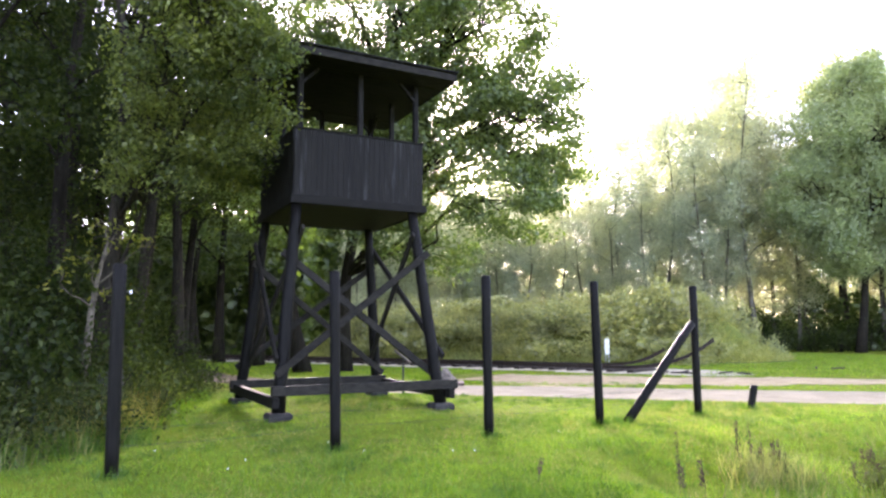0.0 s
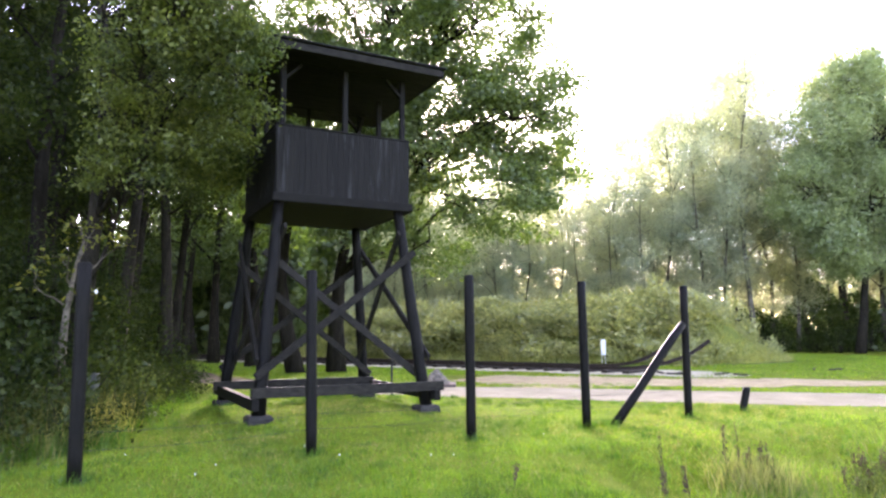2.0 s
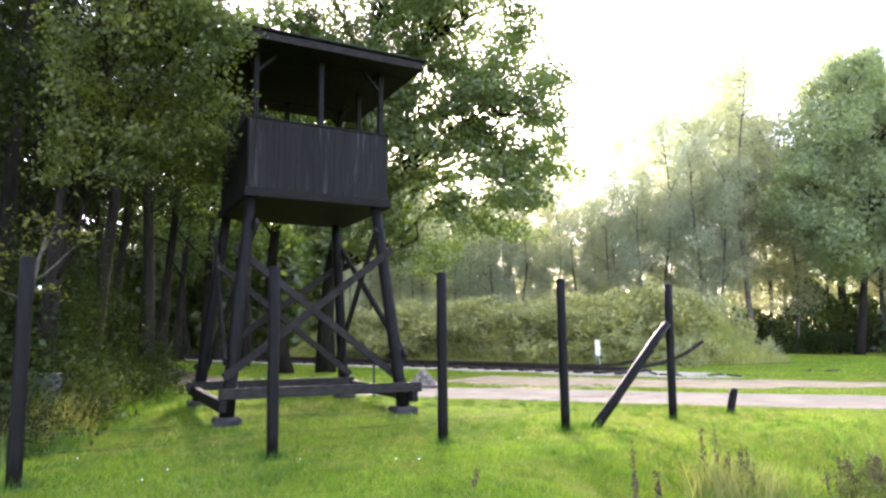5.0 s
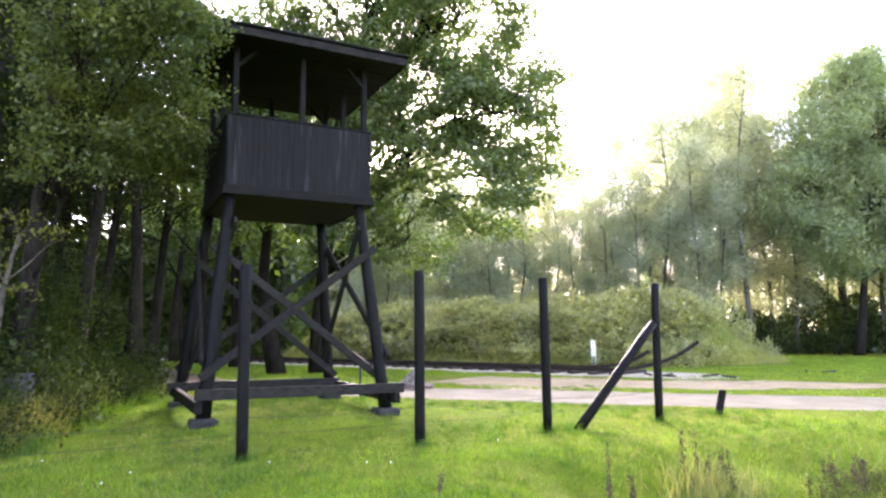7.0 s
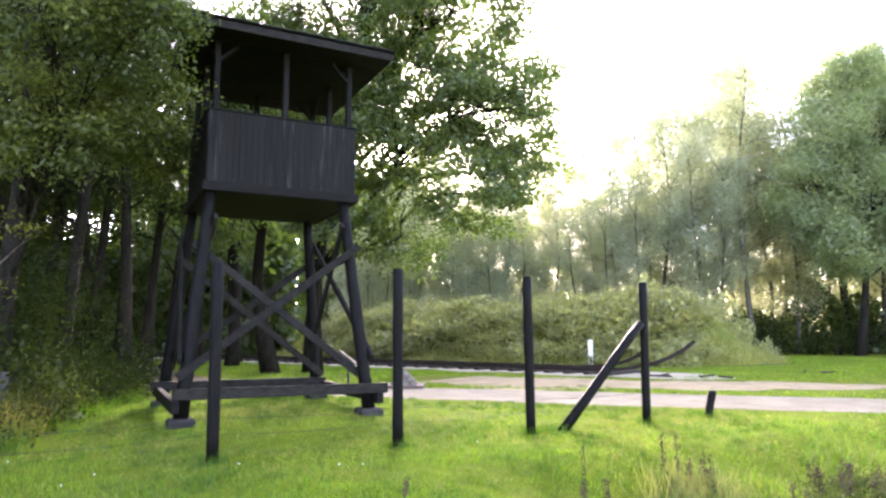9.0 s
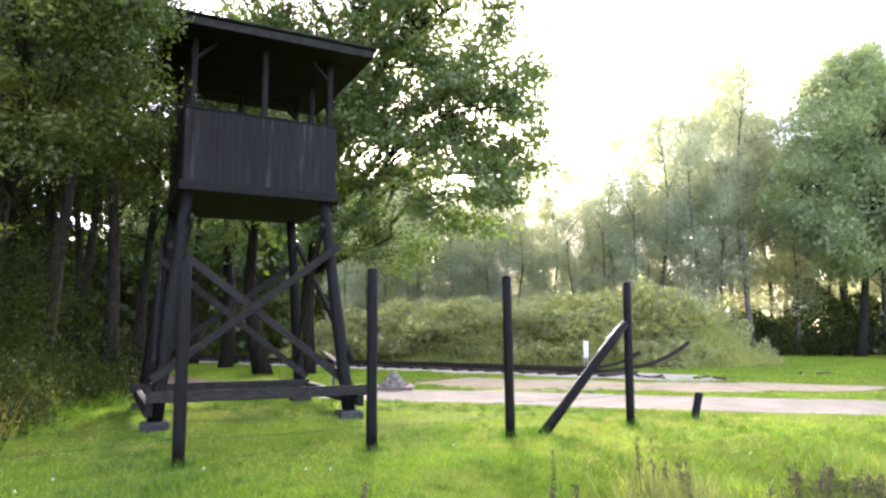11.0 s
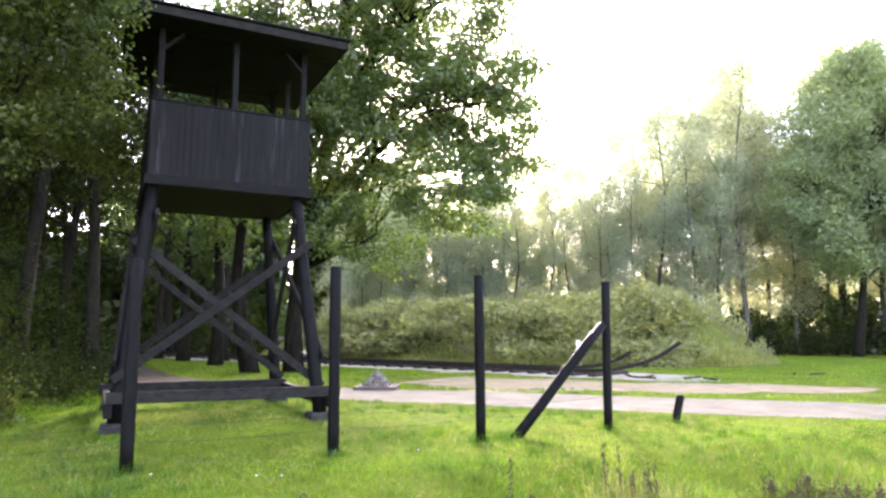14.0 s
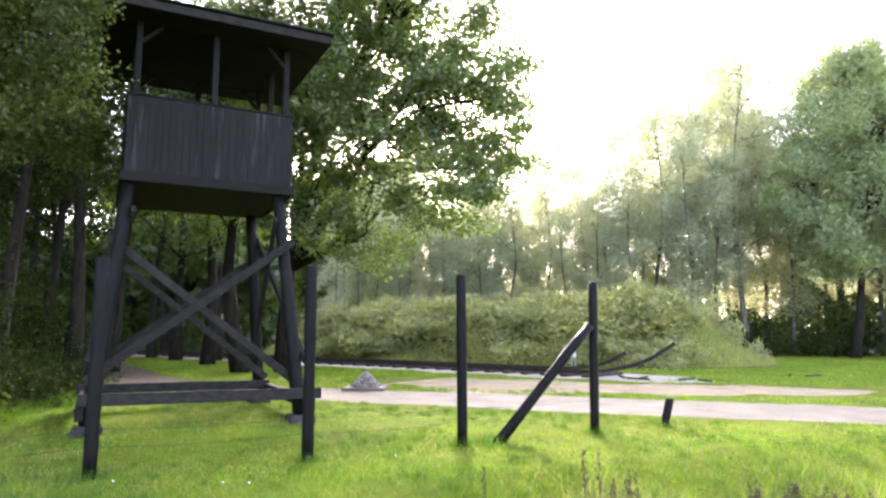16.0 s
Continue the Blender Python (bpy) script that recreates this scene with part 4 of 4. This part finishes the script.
at = np.stack([x, y, land(x, y)], 1)[(patchy > 0.55) & (between(x, y, ROAD) > 1.4)]
tagged(part("straw_grass", poly_mesh("straw_grass", blades(at, 0.05, 0.008, rng, 0.9), 3), straw_blade), "dry yellowish clippings lying in the lawn", "grass", kind="stuff")
# longer grass round the foot of each post
spots = []
for x, y, *_ in [*POSTS, (6.3, 6.47), (9.28, 6.62)]:
    ang = rng.uniform(0, 2 * math.pi, 160)
    far_out = 0.06 + np.abs(rng.normal(size=160)) * 0.07
    spots.append(np.stack([x + far_out * np.cos(ang), y + far_out * np.sin(ang), np.zeros(160)], 1))
tagged(part("post_tufts", poly_mesh("post_tufts", blades(np.concatenate(spots), 0.11, 0.008, rng, 0.4), 3), tuft_blade), "longer dark grass at the foot of the fence posts", "grass", kind="stuff")
# rough unmown corner of the lawn
n = 26000
x, y = rng.uniform(4.2, 10.5, n), rng.uniform(0.6, 5.0, n)
keep = y < 3.95 - 0.12 * (x - 6) ** 2 * (x < 6) + 0.35 * np.sin(x * 2.3) + 0.4 * mottled(x, y, 0.3, 8)
at = np.stack([x, y, land(x, y) - 0.01], 1)[keep]
pick = rng.uniform(size=len(at))
for name, mat, low, high, tall, label in (("rough_grass", grass_blade, 0.0, 0.5, 0.16, "longer uncut green grass at the lawn's edge"), ("rough_tufts", tuft_blade, 0.5, 0.75, 0.17, "dark uncut grass tufts at the lawn's edge"), ("rough_straw", dry_blade, 0.75, 1.0, 0.2, "dry brownish uncut grass at the lawn's edge")):
    tagged(part(name, poly_mesh(name, blades(at[(pick >= low) & (pick < high)], tall, 0.008, rng, 0.5), 3), mat), label, "grass", kind="stuff")
# tall pale grass along the wood's edge
spots = []
for i in range(34):
    t = rng.uniform(0, 1)
    k = rng.integers(1, 4)
    c = np.array(WOOD_EDGE[k]) + (np.array(WOOD_EDGE[k + 1]) - np.array(WOOD_EDGE[k])) * t + rng.normal(size=2) * 0.35
    spots.append(np.stack([c[0] + rng.normal(size=90) * 0.12, c[1] + rng.normal(size=90) * 0.12, np.zeros(90)], 1))
at = np.concatenate(spots)
tagged(part("tall_grass", poly_mesh("tall_grass", blades(at, 0.28, 0.008, rng, 0.4), 3), tuft_blade), "tall dark green grass along the wood's edge", "grass", kind="stuff")
at = np.stack([rng.uniform(-4, 0.6, 9000), rng.uniform(6.4, 12, 9000), np.zeros(9000)], 1)
at = at[(between(at[:, 0], at[:, 1], [(p[0] - 0.5, p[1] + 0.2) for p in WOOD_EDGE]) < 0.7) & (np.hypot(at[:, 0] - 0.5, at[:, 1] - 10.7) > 0.6)]
tagged(part("edge_grass", poly_mesh("edge_grass", blades(at, 0.28, 0.009, rng, 0.4), 3), grass_blade), "long green grass along the wood's edge", "grass", kind="stuff")
n = 16000
x, y = rng.uniform(-5.0, 0.4, n), rng.uniform(5.8, 11.0, n)
off = y - np.interp(x, [-5.0, -1.6, -0.75, -0.35, 0.4], [6.6, 6.9, 7.5, 8.3, 10.4])
keep = (off > 0) & (off < 1.7) & (mottled(x, y, 0.5, 7) > 0.35)
x, y, off = x[keep], y[keep], off[keep]
pick = rng.uniform(size=len(x))
tall = 0.22 + 0.45 * np.clip(off / 0.8, 0, 1)
for name, mat, low, high, label in (("wild_grass", tuft_blade, 0.0, 0.45, "tall wild green grass at the wood's edge"), ("wild_dry_grass", dry_blade, 0.45, 0.8, "tall dry olive grass at the wood's edge"), ("wild_straw", straw_blade, 0.8, 1.0, "pale straw stalks at the wood's edge")):
    m = (pick >= low) & (pick < high)
    tagged(part(name, poly_mesh(name, blades(np.stack([x, y, np.zeros(len(x))], 1)[m], tall[m], 0.009, rng, 0.3), 3), mat), label, "grass", kind="stuff")
# straw-coloured tussocks near the first fence post
spots = []
for x, y in ((-0.35, 8.7), (-0.2, 9.0), (-0.5, 8.4), (-0.1, 9.4), (-0.75, 8.2), (0.0, 9.9), (-1.1, 8.1)):
    spots.append(np.stack([x + rng.normal(size=150) * 0.1, y + rng.normal(size=150) * 0.1, np.zeros(150)], 1))
at = np.concatenate(spots)
tagged(part("straw_tussocks", poly_mesh("straw_tussocks", blades(at, 0.5, 0.009, rng, 0.3), 3), straw_blade), "straw-coloured grass tussocks at the wood's edge", "grass", kind="stuff")
# pale seed heads on top of the bank
n = 5000
t = rng.uniform(0.45, 1.0, n)
x, y = np.interp(t, [0, 0.36, 0.68, 1], [p[0] for p in RIDGE]) + rng.normal(size=n) * 0.8, np.interp(t, [0, 0.36, 0.68, 1], [p[1] for p in RIDGE]) + rng.normal(size=n) * 0.8
at = np.stack([x, y, mound_height(x, y)], 1)
tagged(part("bank_grass", poly_mesh("bank_grass", blades(at, 0.8, 0.026, rng, 0.15), 3), straw_blade), "tall pale dry grass on the bank", "grass", kind="stuff")


n = 130000
x, y = rng.uniform(9, 30, n), rng.uniform(16, 42, n)
at = np.stack([x, y, mound_height(x, y) - 0.02], 1)[(between(x, y, RIDGE) < 4.4) & (np.hypot(x - 24.75, y - 19.1) > 0.3 + 0.4 * rng.uniform(size=n))]
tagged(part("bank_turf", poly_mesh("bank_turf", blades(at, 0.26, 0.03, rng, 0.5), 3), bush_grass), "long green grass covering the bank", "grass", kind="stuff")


def dead_weed(at, height, stalks, seed):
    g = random.Random(seed)
    ob = thing("dead_weed", at, "brown withered flower stalks standing in the grass", "weed", "withered weeds")
    for _ in range(stalks):
        b = Vector((g.uniform(-0.09, 0.09), g.uniform(-0.09, 0.09), -0.02)) if stalks > 1 else Vector((0, 0, -0.02))
        h = height * g.uniform(0.6, 1.05)
        tip = b + Vector((g.uniform(-0.12, 0.12) * h, g.uniform(-0.12, 0.12) * h, h))
        st = Shape().tube(bend(b, tip, np.random.default_rng(g.randrange(999)), 0, 4, 0.05), [0.004, 0.0035, 0.003, 0.0025, 0.002], 5)
        for k in range(44):
            z = g.uniform(0.4, 1.0)
            c = b.lerp(tip, z) + Vector((g.gauss(0, 0.014), g.gauss(0, 0.014), 0))
            r = g.uniform(0.005, 0.012) * (1.25 - 0.6 * z)
            st.loft([[c + Vector((r * w * math.cos(a), r * w * math.sin(a), u * r)) for a in (0, 1.57, 3.14, 4.71)] for u, w in ((-1.2, 0.4), (0, 1), (1.3, 0.3))])
        part("stalk", st, dead_stalk, ob)
    return ob


def on_lawn(x, y):
    return (x, y, float(land(x, y)))


for i, (x, y, h, stalks) in enumerate(((5.9, 4.05, 0.66, 3), (6.02, 3.95, 0.55, 3), (6.2, 3.9, 0.66, 3), (6.12, 3.8, 0.5, 2), (4.63, 3.9, 0.74, 1), (4.5, 3.78, 0.5, 2), (4.74, 3.72, 0.5, 2), (2.86, 3.9, 0.36, 1))):
    dead_weed(on_lawn(x, y), h, stalks, i + 1)
x, y = 6.0 + rng.normal(size=1500) * 0.24, 3.85 + rng.normal(size=1500) * 0.2
for name, mat, pick, label in (("weed_grass", bush_grass, slice(0, 700), "yellowish uncut grass round the withered weeds"), ("weed_straw", dry_blade, slice(700, 1200), "dry brownish grass round the withered weeds"), ("weed_tufts", tuft_blade, slice(1200, 1500), "dark green grass round the withered weeds")):
    tagged(part(name, poly_mesh(name, blades(np.stack([x, y, land(x, y)], 1)[pick], 0.28, 0.008, rng, 0.35), 3), mat), label, "grass", kind="stuff")
for i in range(13):
    g = random.Random(100 + i)
    dead_weed(on_lawn(g.gauss(7.4, 0.45), g.gauss(3.2, 0.3)), g.uniform(0.2, 0.4), 4, 20 + i)

for i, (x, y) in enumerate([(7.2, 3.4), (7.6, 3.25), (7.9, 3.5), (6.9, 3.1), (7.4, 3.0), (6.5, 3.0), (8.2, 3.3)]):
    shrub(herb[i % 2], (x, y, float(land(x, y)) - 0.04), "low grey-green weeds in the uncut grass", "weeds in the uncut grass", 0.45, 60 * i, 0.9)
for i in range(8):
    g = random.Random(300 + i)
    fl = thing("clover_flower", (g.uniform(-0.2, 5.0), g.uniform(4.6, 7.4), 0), "tiny white clover flower in the lawn", "flower", "clover flowers")
    smooth(part("bloom", Shape().loft([[(r * math.cos(a), r * math.sin(a), z) for a in [j * math.pi / 4 for j in range(8)]] for z, r in ((0.035, 0.003), (0.04, 0.008), (0.047, 0.009), (0.053, 0.003))]), white_paint, fl))
    part("stem", Shape().tube([(0, 0, -0.01), (0.003, 0, 0.04)], [0.0015, 0.0015], 5), grass_blade, fl)

# small grey box on a short post and a stone at the wood's edge
box = thing("meter_box", (-0.45, 9.5, 0), "small grey metal box on a post among bushes", "box", turn=-20)
part("post", Shape().board((0, 0, -0.05), (0, 0, 0.5), 0.06, 0.06, (0, 1, 0)), grey_metal, box)
part("case", Shape().board((0, 0, 0.45), (0, 0, 0.85), 0.3, 0.18, (0, 1, 0), 0.012), grey_metal, box)
rock = thing("boulder", (0.48, 10.9, 0.02), "small pale boulder lying at the lawn's edge", "stone")
g = random.Random(4)
smooth(part("stone", Shape().loft([[(0.16 * w * math.cos(a) * g.uniform(0.9, 1.1), 0.12 * w * math.sin(a) * g.uniform(0.9, 1.1), z) for a in [j * 0.628 for j in range(10)]] for z, w in ((-0.03, 0.9), (0.05, 1.0), (0.1, 0.8), (0.13, 0.4))]), boulder_stone, rock))
